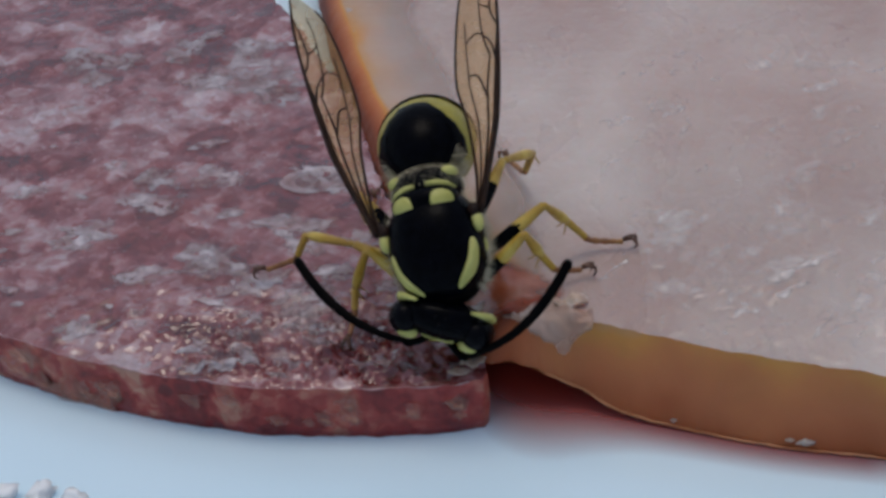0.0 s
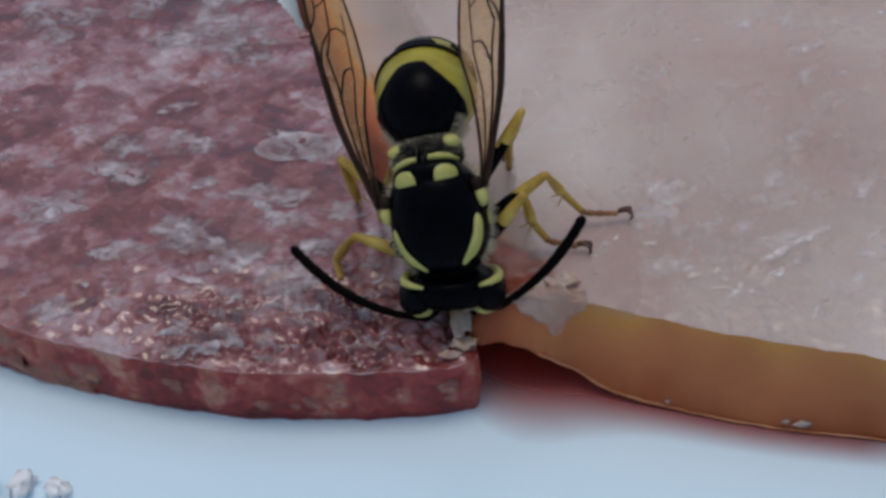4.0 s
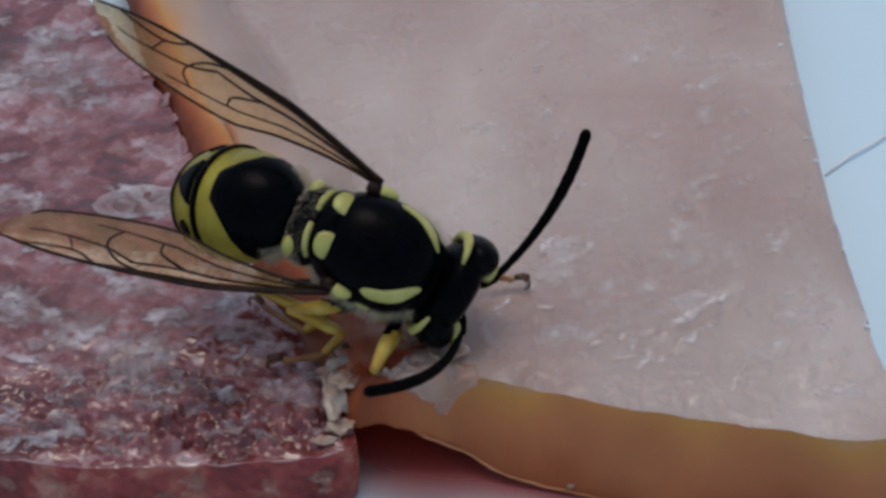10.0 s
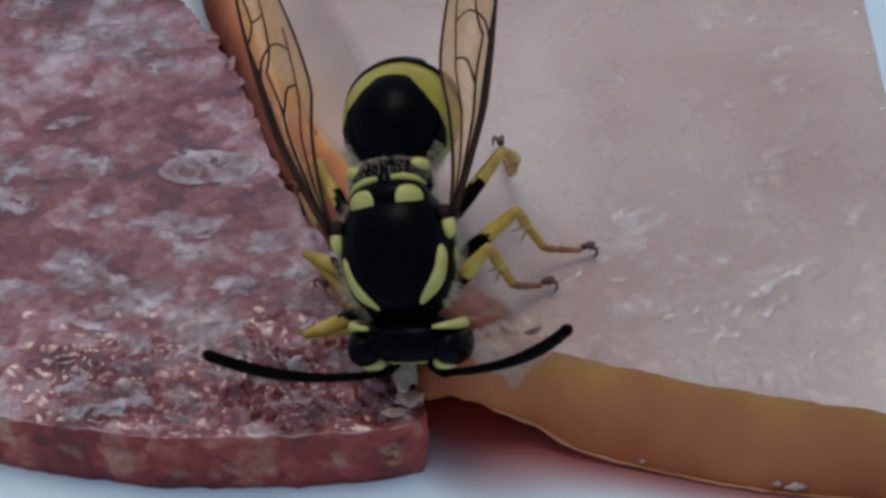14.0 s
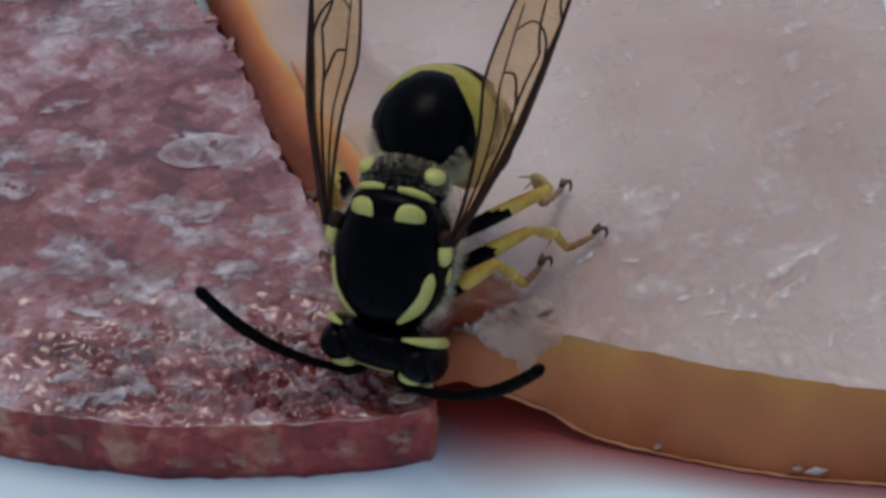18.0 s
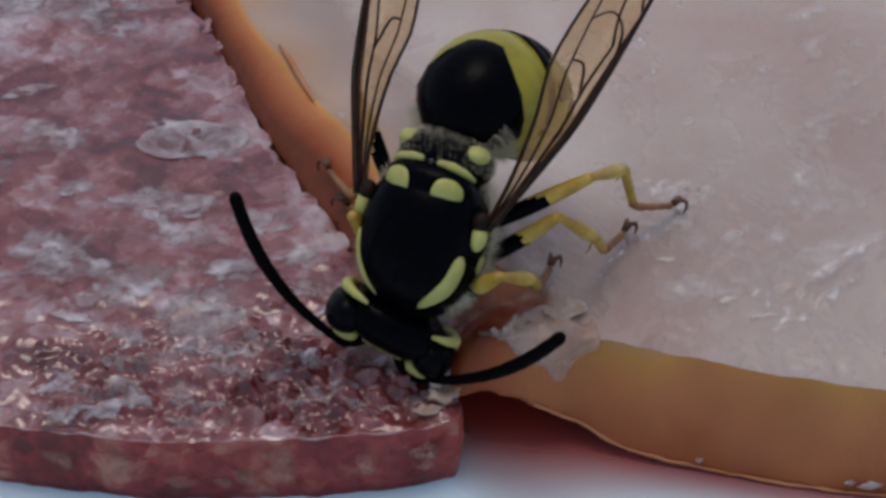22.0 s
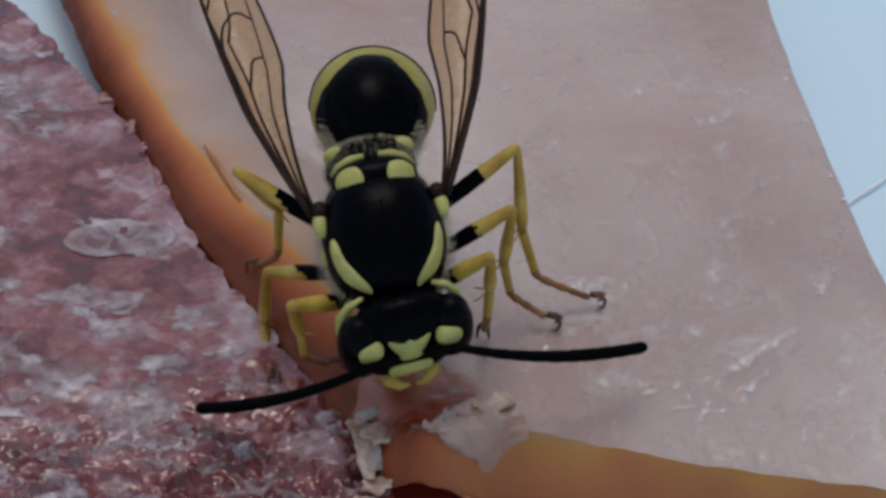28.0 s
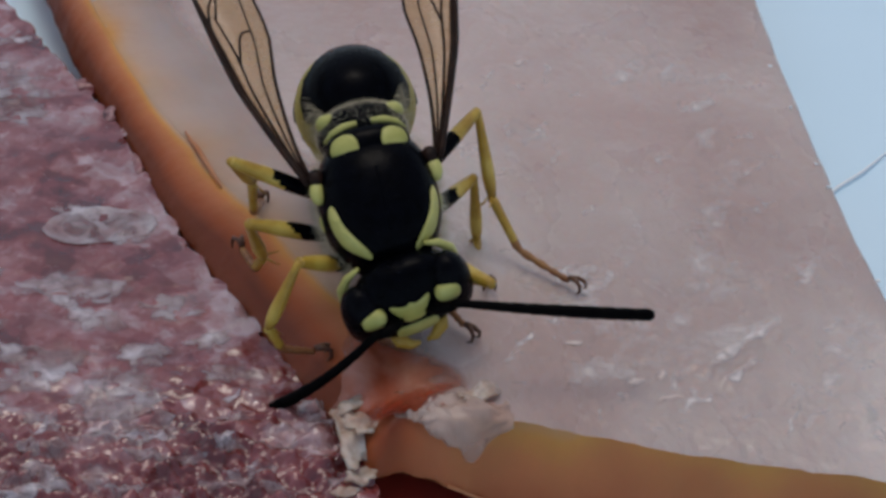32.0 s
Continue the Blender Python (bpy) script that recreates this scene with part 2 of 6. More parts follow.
def minced(name, stops, rough, coat, relief):
    """Warped grains of meat and fat at two sizes over soft clouds, wet on top."""
    m = surface(name, [(0.32, grey(0.66)), (0.62, grey(0.90))], 1500, rough, [(650, relief)], coat=coat, soft=0.15)
    n, link = m.node_tree.nodes, m.node_tree.links.new
    p = n["Principled BSDF"]
    p.inputs["Coat Roughness"].default_value = 0.14
    co = n.new("ShaderNodeTexCoord").outputs["Object"]

    def cloud(sc, dist=0.6, det=3.0):
        t = n.new("ShaderNodeTexNoise")
        t.inputs["Scale"].default_value, t.inputs["Detail"].default_value, t.inputs["Distortion"].default_value = sc, det, dist
        link(co, t.inputs["Vector"])
        return t

    def warped(sc, amount):
        w = n.new("ShaderNodeVectorMath")
        w.operation = "MULTIPLY_ADD"
        w.inputs[1].default_value = (amount, amount, amount)
        link(cloud(sc).outputs["Color"], w.inputs[0])
        link(co, w.inputs[2])
        return w.outputs[0]

    def grains(sc, vector, smooth):
        g = n.new("ShaderNodeTexVoronoi")
        g.feature = "SMOOTH_F1"
        g.inputs["Scale"].default_value, g.inputs["Smoothness"].default_value = sc, smooth
        link(vector, g.inputs["Vector"])
        part_of = n.new("ShaderNodeSeparateColor")
        link(g.outputs["Color"], part_of.inputs["Color"])
        return part_of.outputs["Red"], g.outputs["Distance"]

    def sum_of(a, ka, b):
        q = n.new("ShaderNodeMath")
        q.operation = "MULTIPLY_ADD"
        q.inputs[1].default_value = ka
        link(a, q.inputs[0])
        if b is None:
            q.inputs[2].default_value = 0.0
        else:
            link(b, q.inputs[2])
        return q.outputs[0]
    wide, fine = warped(700, 0.0016), warped(1500, 0.0007)
    big, _ = grains(520, wide, 0.25)
    small, bead = grains(1250, fine, 0.2)
    tiny, _ = grains(2900, fine, 0.15)
    total = sum_of(big, 0.28, None)
    total = sum_of(small, 0.17, total)
    total = sum_of(tiny, 0.10, total)
    total = sum_of(cloud(230, 1.2, 5.0).outputs["Fac"], 0.46, total)
    total = sum_of(cloud(1000, 0.8, 3.0).outputs["Fac"], 0.18, total)
    r = n.new("ShaderNodeValToRGB")
    while len(r.color_ramp.elements) < len(stops):
        r.color_ramp.elements.new(0.5)
    for el, (pos, c) in zip(r.color_ramp.elements, stops):
        el.position, el.color = pos, (*c, 1)
    link(total, r.inputs["Fac"])
    mix = n.new("ShaderNodeMix")
    mix.data_type, mix.blend_type = "RGBA", "MULTIPLY"
    mix.inputs["Factor"].default_value = 1.0
    link(p.inputs["Base Color"].links[0].from_socket, mix.inputs["A"])
    link(r.outputs["Color"], mix.inputs["B"])
    link(mix.outputs["Result"], p.inputs["Base Color"])
    bp = n.new("ShaderNodeBump")
    bp.inputs["Distance"].default_value, bp.inputs["Strength"].default_value = relief * 0.6, 1.0
    link(bead, bp.inputs["Height"])
    link(p.inputs["Normal"].links[0].from_socket, bp.inputs["Normal"])
    link(bp.outputs["Normal"], p.inputs["Normal"])
    return m


SALAMI_TOP = minced("salami_meat", [(0.42, (0.12, 0.012, 0.013)), (0.52, (0.22, 0.035, 0.036)), (0.60, (0.30, 0.086, 0.088)), (0.67, (0.39, 0.175, 0.18)), (0.75, (0.50, 0.32, 0.335)), (0.86, (0.66, 0.52, 0.54))],
                    (0.12, 0.3), 0.9, 0.00012)
SALAMI_SIDE = minced("salami_cut_side", [(0.40, (0.16, 0.005, 0.006)), (0.51, (0.29, 0.017, 0.016)), (0.60, (0.40, 0.046, 0.036)), (0.69, (0.48, 0.125, 0.085)), (0.80, (0.58, 0.28, 0.19))],
                     (0.35, 0.6), 0.05, 0.00007)


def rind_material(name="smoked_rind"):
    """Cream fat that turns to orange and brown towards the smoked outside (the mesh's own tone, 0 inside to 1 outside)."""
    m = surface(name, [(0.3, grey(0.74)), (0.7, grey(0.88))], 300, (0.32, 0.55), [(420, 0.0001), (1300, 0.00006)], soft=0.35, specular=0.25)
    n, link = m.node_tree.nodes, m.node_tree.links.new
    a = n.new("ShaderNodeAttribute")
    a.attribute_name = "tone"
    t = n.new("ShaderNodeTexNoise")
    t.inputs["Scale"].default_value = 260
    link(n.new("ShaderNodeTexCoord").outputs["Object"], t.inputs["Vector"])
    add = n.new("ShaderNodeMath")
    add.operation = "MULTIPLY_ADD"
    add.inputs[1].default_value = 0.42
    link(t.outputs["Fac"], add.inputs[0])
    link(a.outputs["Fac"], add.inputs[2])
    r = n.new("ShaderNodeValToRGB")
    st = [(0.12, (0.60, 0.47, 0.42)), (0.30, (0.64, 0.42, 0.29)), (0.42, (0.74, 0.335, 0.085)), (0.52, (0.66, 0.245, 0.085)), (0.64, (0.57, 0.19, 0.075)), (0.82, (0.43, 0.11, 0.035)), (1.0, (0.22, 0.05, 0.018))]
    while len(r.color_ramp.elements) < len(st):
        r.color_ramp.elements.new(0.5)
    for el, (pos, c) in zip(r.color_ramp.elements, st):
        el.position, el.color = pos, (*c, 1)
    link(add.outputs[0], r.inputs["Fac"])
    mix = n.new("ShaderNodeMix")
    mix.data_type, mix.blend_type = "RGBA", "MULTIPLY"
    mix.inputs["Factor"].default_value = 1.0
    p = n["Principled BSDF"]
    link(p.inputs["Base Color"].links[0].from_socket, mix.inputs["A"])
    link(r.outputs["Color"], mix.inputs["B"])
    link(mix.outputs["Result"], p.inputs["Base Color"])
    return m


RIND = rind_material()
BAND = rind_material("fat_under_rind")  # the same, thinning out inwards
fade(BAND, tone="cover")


def membrane():
    m = bpy.data.materials.new("wing_membrane")
    m.use_nodes = True
    nt = m.node_tree
    n, link = nt.nodes, nt.links.new
    p = n["Principled BSDF"]
    p.inputs["Base Color"].default_value = (0.46, 0.27, 0.115, 1)
    p.inputs["Roughness"].default_value = 0.28
    clear = n.new("ShaderNodeBsdfTransparent")
    clear.inputs["Color"].default_value = (0.95, 0.84, 0.66, 1)
    t = n.new("ShaderNodeTexNoise")
    t.inputs["Scale"].default_value = 1500
    link(n.new("ShaderNodeTexCoord").outputs["Object"], t.inputs["Vector"])
    r = n.new("ShaderNodeMapRange")
    r.inputs["To Min"].default_value, r.inputs["To Max"].default_value = 0.25, 0.65
    link(t.outputs["Fac"], r.inputs["Value"])
    mix = n.new("ShaderNodeMixShader")
    link(r.outputs[0], mix.inputs["Fac"])
    link(clear.outputs[0], mix.inputs[1])
    link(p.outputs[0], mix.inputs[2])
    link(mix.outputs[0], n["Material Output"].inputs["Surface"])
    return m


def tinted_film(name, colour, rough, low, high):
    """A tinted see-through film."""
    m = membrane()
    m.name = name
    n = m.node_tree.nodes
    n["Principled BSDF"].inputs["Base Color"].default_value = (*colour, 1)
    n["Principled BSDF"].inputs["Roughness"].default_value = rough
    n["Transparent BSDF"].inputs["Color"].default_value = (*(0.5 + 0.5 * c for c in colour), 1)
    n["Map Range"].inputs["To Min"].default_value, n["Map Range"].inputs["To Max"].default_value = low, high
    return m


FLAP = surface("torn_flap", [(0.3, (0.54, 0.32, 0.23)), (0.5, (0.66, 0.48, 0.40)), (0.7, (0.82, 0.71, 0.64))], 420, (0.25, 0.45), [(700, 0.00012), (1800, 0.00006)], coat=0.25)
fade(FLAP, 0.5, 500)
# see-through red that stands for the rind's shade and reflection on the plate
def rind_shade_material():
    m = tinted_film("rind_shade", (0.38, 0.055, 0.04), 0.12, 0.0, 1.0)
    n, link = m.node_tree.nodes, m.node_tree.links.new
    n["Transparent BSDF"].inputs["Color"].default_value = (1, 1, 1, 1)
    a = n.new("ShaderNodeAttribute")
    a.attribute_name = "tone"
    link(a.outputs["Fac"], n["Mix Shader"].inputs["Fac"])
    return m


RIND_SHADE = rind_shade_material()
MEMBRANE = membrane()
AMBER_CELL = tinted_film("amber_cell", (0.30, 0.14, 0.04), 0.3, 0.3, 0.6)


# ---- mesh helpers (shapes are (vertices, faces) in plan units) ----
def data_of(name, shape, *materials, smooth=True, which=None):
    v, f = shape
    me = bpy.data.meshes.new(name)
    me.from_pydata([(x * U, y * U, z * U) for x, y, z in v], [], f)
    for m in materials:
        me.materials.append(m)
    if smooth:
        me.polygons.foreach_set("use_smooth", [True] * len(me.polygons))
    if which:
        me.polygons.foreach_set("material_index", which)
    bm = bmesh.new()
    bm.from_mesh(me)
    bmesh.ops.recalc_face_normals(bm, faces=bm.faces)
    bm.to_mesh(me)
    bm.free()
    return me


def part(name, shape, material, parent=None, label="", at=None, smooth=True):
    ob = new(name, data_of(name, shape, material, smooth=smooth))
    if parent:
        ob.parent = parent
    if at:
        ob.matrix_basis = at
    return tagged(ob, label) if label else ob


def join(*shapes):
    v, f = [], []
    for sv, sf in shapes:
        k = len(v)
        v += list(sv)
        f += [tuple(i + k for i in q) for q in sf]
    return v, f


def moved(shape, m):
    return [tuple(m @ Vector(p)) for p in shape[0]], shape[1]


def mirrored(shape):
    return [(-x, y, z) for x, y, z in shape[0]], [tuple(reversed(q)) for q in shape[1]]


def loft(rings, close=True, caps=True):
    n = len(rings[0])
    v = [tuple(p) for r in rings for p in r]
    f = []
    for i in range(len(rings) - 1):
        for j in range(n if close else n - 1):
            k = (j + 1) % n
            f.append((i * n + j, i * n + k, (i + 1) * n + k, (i + 1) * n + j))
    if caps and close:
        f += [tuple(range(n)), tuple(range((len(rings) - 1) * n, len(rings) * n))]
    return v, f


def tube(points, radii, sides=10):
    pts = [Vector(p) for p in points]
    rings = []
    side = None
    for i, p in enumerate(pts):
        d = (pts[min(i + 1, len(pts) - 1)] - pts[max(i - 1, 0)]).normalized()
        if side is None:
            side = d.orthogonal().normalized()
        side = (side - d * side.dot(d)).normalized()
        up = d.cross(side)
        rings.append([p + (side * math.cos(a) + up * math.sin(a)) * radii[i] for a in (2 * math.pi * k / sides for k in range(sides))])
    return loft(rings)


def ball(c, r, power=2.0, nu=28, nv=16, wobble=0.0):
    """A superellipsoid about c with the half axes r."""
    def sp(x):
        return math.copysign(abs(x) ** (2 / power), x)
    rings = []
    for i in range(nv + 1):
        a = -math.pi / 2 + math.pi * (0.02 + 0.96 * i / nv)
        ring = []
        for j in range(nu):
            b = 2 * math.pi * j / nu
            q = Vector((sp(math.cos(a)) * sp(math.cos(b)), sp(math.cos(a)) * sp(math.sin(b)), sp(math.sin(a))))
            k = 1 + wobble * noise.noise(q * 1.7 + Vector(c))
            ring.append((c[0] + r[0] * q.x * k, c[1] + r[1] * q.y * k, c[2] + r[2] * q.z * k))
        rings.append(ring)
    return loft(rings)


def spline(ctrl, steps, closed=False):
    """Catmull-Rom through the control points (tuples of any length)."""
    n = len(ctrl)
    out = []
    for i in range(n if closed else n - 1):
        def at(k):
            return np.array(ctrl[(i + k) % n] if closed else ctrl[min(max(i + k, 0), n - 1)], float)
        p0, p1, p2, p3 = at(-1), at(0), at(1), at(2)
        for s in range(steps):
            t = s / steps
            out.append(tuple(0.5 * (2 * p1 + (p2 - p0) * t + (2 * p0 - 5 * p1 + 4 * p2 - p3) * t * t + (3 * p1 - p0 - 3 * p2 + p3) * t ** 3)))
    if not closed:
        out.append(tuple(map(float, ctrl[-1])))
    return out


def inside(x, y, loop):
    hit = False
    j = len(loop) - 1
    for i in range(len(loop)):
        (xi, yi), (xj, yj) = loop[i][:2], loop[j][:2]
        if (yi > y) != (yj > y) and x < (xj - xi) * (y - yi) / (yj - yi) + xi:
            hit = not hit
        j = i
    return hit


def sheet(loop, spots, height):
    """A triangulated top surface inside a loop, with inner points, at height(x, y). Its first vertices are the loop."""
    pts = [Vector(p[:2]) for p in loop] + [Vector(p) for p in spots]
    n = len(loop)
    vs, _, fs, ov, _, _ = delaunay_2d_cdt(pts, [(i, (i + 1) % n) for i in range(n)], [], 1, 1e-5)
    return [(p.x, p.y, height(p.x, p.y)) for p in vs], [tuple(q) for q in fs]


def scatter(loop, box, step, jitter=0.35, margin=None):
    x0, y0, x1, y1 = box
    out = []
    y = y0
    while y < y1:
        x = x0
        while x < x1:
            px, py = x + random.uniform(-jitter, jitter) * step, y + random.uniform(-jitter, jitter) * step
            if inside(px, py, loop):
                out.append((px, py))
            x += step
        y += step
    return out


def far_from(spots, loop, gap):
    L = np.array([p[:2] for p in loop])
    return [s for s in spots if ((L - np.array(s)) ** 2).sum(1).min() > gap * gap]


def fbm(x, y, s, seed=0.0, octaves=3):
    t, a = 0.0, 1.0
    for k in range(octaves):
        t += a * noise.noise(Vector((x * s, y * s, seed)))
        s *= 2.1
        a *= 0.5
    return t


# ---- table and plate ----
def build_table():
    v, f = loft([[(x, y, z) for x, y in ((-9000, -9000), (9000, -9000), (9000, 9000), (-9000, 9000))] for z in (-40, -14)])
    ob = new("table", data_of("table", (v, f), CLOTH, smooth=False))
    tagged(ob, "pale table top with a white cloth under the plate", "table", kind="structure")


def build_plate():
    prof = [(0, -9), (48, -9), (52, -13), (56, -13), (58, -9), (80, -1.5), (108, 7.5), (110, 9), (108, 10), (80, 2.0), (68, 0.25), (62, 0.0), (30, 0.0), (0, 0.0)]
    prof = spline(prof, 4)
    rings = []
    for r, z in prof:
        rings.append([((max(r, 0.01)) * math.cos(a), (max(r, 0.01)) * math.sin(a), z) for a in (2 * math.pi * k / 96 for k in range(96))])
    ob = new("plate", data_of("plate", loft(rings), PORCELAIN))
    ob.location = (-1 * U, 16 * U, 0)
    tagged(ob, "pale bluish white glazed porcelain plate under the meat", "plate")


def build_crumb(x, y, r, seed):
    shape = ball((0, 0, r * 0.35), (r, r * 0.7, r * 0.5), 2.0, 14, 8, 0.9)
    ob = new("crumb", data_of("crumb", shape, FIBRE))
    ob.matrix_world = Matrix.Translation((x * U, y * U, 0)) @ Matrix.Rotation(seed, 4, "Z")
    tagged(ob, "tiny pale crumb lying on the plate", "crumb", group="crumbs on the plate")


build_table()
build_plate()
for k, (x, y, r) in enumerate(((-14.9, -3.35, 0.62), (-13.7, -3.2, 0.5), (-12.6, -3.4, 0.42), (15.6, 3.6, 0.34))):
    build_crumb(x, y, r, k * 1.3)
strand = new("fibre", data_of("fibre", tube([(15.7, 13.5, 0.05), (16.6, 14.3, 0.12), (17.6, 15.0, 0.14), (18.8, 16.1, 0.06)], [0.045, 0.055, 0.055, 0.03], 8), FIBRE))
tagged(strand, "thin pale fibre lying on the plate", "fibre")

# ---- salami slice ----
SALAMI_EDGE = [(0.06, 0.0), (0.08, 0.45), (-0.35, 1.6), (-0.96, 3.2), (-1.93, 5.4), (-2.97, 7.7), (-4.3, 10.8), (-5.27, 14.0), (-6.2, 16.8), (-7.57, 19.4), (-9.05, 22.5),
               (-11.2, 26.0), (-14.5, 30.0), (-20.0, 33.5), (-27.0, 33.0), (-33.0, 28.0), (-35.0, 20.0), (-32.0, 12.5), (-26.0, 7.6), (-20.0, 4.4), (-15.7, 2.2), (-13.2, 1.15),
               (-9.7, 0.1), (-6.9, -0.42), (-4.2, -0.52), (-1.7, -0.45), (-0.35, -0.2)]
SALAMI_TOP_Z = 2.0


FRONT_RIM = [(-40.0, 14.0), (-20.0, 4.4), (-15.7, 2.2), (-13.2, 1.15), (-9.7, 0.1), (-6.9, -0.42), (-4.2, -0.52), (-1.7, -0.45), (-0.35, -0.2), (2.0, 0.3)]


def salami_height(x, y):
    """A nearly flat face, crumbly along the front, smooth again at the rim."""
    rim = next(ay + (by - ay) * (x - ax) / (bx - ax) for (ax, ay), (bx, by) in zip(FRONT_RIM, FRONT_RIM[1:]) if x <= bx)
    near = max(0.08, min(1.0, (5.2 - y) / 3.6)) * max(0.3, min(1.0, (x + 17) / 11)) * max(0.12, min(1.0, (y - rim) / 0.55))
    at = Vector((x * 2.7 + 0.5 * noise.noise(Vector((x * 2, y * 2, 1.0))), y * 4.4, 0.0))
    gap, spot = noise.voronoi(at)
    grain = max(0.0, 1 - 2.4 * gap[0] * gap[0]) * (0.25 + 0.75 * noise.cell(spot[0] * 7.3))
    crumb = 1.05 * abs(noise.noise(Vector((x * 1.3, y * 2.1, 9.0)))) + 0.35 * abs(noise.noise(Vector((x * 2.4, y * 4.0, 4.0)))) + 0.62 * grain
    return SALAMI_TOP_Z + 0.10 * fbm(x, y, 0.35, 3.0, 2) + 0.05 * fbm(x, y, 2.2, 9.0, 3) + near * (0.47 * crumb - 0.16)


def build_salami():
    loop = spline(SALAMI_EDGE, 16, True)
    ragged = []
    for i, (x, y) in enumerate(loop):
        right = -10 < x < 0 and y > 2.0 and x > -0.45 * y - 1
        k = 0.26 if right else 0.06
        ragged.append((x + k * fbm(x, y, 1.9, 1.0, 3), y + k * fbm(x, y, 1.9, 5.0, 3)))
    spots = scatter(ragged, (-10, -1, 1, 3.6), 0.065) + scatter(ragged, (-15, -1, -10, 4.6), 0.13) + scatter(ragged, (-10, 3.6, 1, 5.4), 0.10) + scatter(ragged, (-15, 4.6, -10, 6), 0.2) + scatter(ragged, (-10, 5.4, 1, 6), 0.16) + scatter(ragged, (-19, 6, 0, 23), 0.36) + scatter(ragged, (-34, 6, -19, 33), 1.6) + scatter(ragged, (-19, 23, -8, 33), 1.4) + scatter(ragged, (-19, 0, -15, 6), 0.5)
    spots = far_from(spots, ragged, 0.07)
    slice_ob = new("salami_slice")
    tagged(slice_ob, "thin dark red salami slice with white fat, lying on the plate", "salami")
    part("cut_face", sheet(ragged, spots, salami_height), SALAMI_TOP, slice_ob, "moist mauve cut face speckled with fat")
    n = len(ragged)
    rings = []
    for q in range(6):
        t = q / 5
        ring = []
        for i, (x, y) in enumerate(ragged):
            a, b = Vector(ragged[i - 1]), Vector(ragged[(i + 1) % n])
            d = (b - a).normalized()
            out = Vector((-d.y, d.x)) * -1
            if inside(x + out.x * 0.05, y + out.y * 0.05, ragged):
                out = -out
            z = salami_height(x, y) * (1 - t) + 0.015 * t
            k = (0.05 * math.sin(math.pi * t) + 0.05 * fbm(x * 1.3 + z, y * 1.3 - z, 1.1, 7.0, 2)) * (0 if q == 0 else 1)
            ring.append((x + out.x * k, y + out.y * k, z))
        rings.append(ring)
    v, f = loft(rings, caps=False)
    f.append(tuple(range((len(rings) - 1) * n, len(rings) * n)))
    part("side", (v, f), SALAMI_SIDE, slice_ob, "dark red cut side")
    # fat pieces in the cut face
    shapes = []
    for k in range(5):
        outer = []
        for j in range(18):
            a = 2 * math.pi * j / 18
            outer.append((1 + 0.45 * noise.noise(Vector((math.cos(a) * 1.6, math.sin(a) * 1.6, 3.1 * k))), a))
        shapes.append(data_of("fat_piece", loft([[(r * q * math.cos(a), r * q * math.sin(a), h) for r, a in outer] for q, h in ((1.25, 0.0), (0.8, 0.03), (0.4, 0.04))]), SIDE_FAT))
        tone = shapes[-1].attributes.new("tone", "FLOAT", "POINT")
        tone.data.foreach_set("value", [q for q in (0.0, 0.35, 0.6) for _ in range(18)])

    def fat(x, y, sx, sy, rz, k):
        crisp = k == 0
        v, tones = [], []
        m = 28
        for q, tn in ((1.0, 0.3 if crisp else 0.0), (0.93, 1.1 if crisp else 0.15), (0.8, 0.85 if crisp else 0.4), (0.6, 0.8 if crisp else 0.6), (0.4, 0.8 if crisp else 0.66), (0.2, 0.8 if crisp else 0.7), (0.05, 0.8 if crisp else 0.7)):
            for j in range(m):
                a = 2 * math.pi * j / m
                r = q * (1 + (0.10 if crisp else 0.55) * noise.noise(Vector((math.cos(a) * 1.8, math.sin(a) * 1.8, 3.1 * k + x))))
                ex, ey = sx * r * math.cos(a), sy * r * math.sin(a)
                gx, gy = x + ex * math.cos(rz) - ey * math.sin(rz), y + ex * math.sin(rz) + ey * math.cos(rz)
                v.append((gx, gy, salami_height(gx, gy) + 0.012 + 0.02 * q))
                tones.append(tn)
        f = [(i * m + j, i * m + (j + 1) % m, (i + 1) * m + (j + 1) % m, (i + 1) * m + j) for i in range(6) for j in range(m)] + [tuple(range(6 * m, 7 * m))]
        ob = part("fat_piece", (v, f), FAT, slice_ob)
        tone = ob.data.attributes.new("tone", "FLOAT", "POINT")
        tone.data.foreach_set("value", tones)
    fat(-6.4, 10.85, 1.6, 0.82, 0.05, 0)
    fat(-17.2, 19.6, 1.0, 1.3, 0.3, 60)
    fat(-16.4, 18.2, 0.7, 0.9, 0.4, 61)
    fat(-10.4, 18.8, 1.9, 1.3, 0.1, 62)
    fat(-12.4, 11.1, 1.0, 0.8, 0.1, 63)
    fat(-14.3, 8.0, 1.2, 0.8, 0.2, 64)
    fat(-6.9, 8.1, 1.4, 0.8, 0.1, 65)
    fat(-9.5, 5.8, 1.3, 0.8, 0.2, 66)
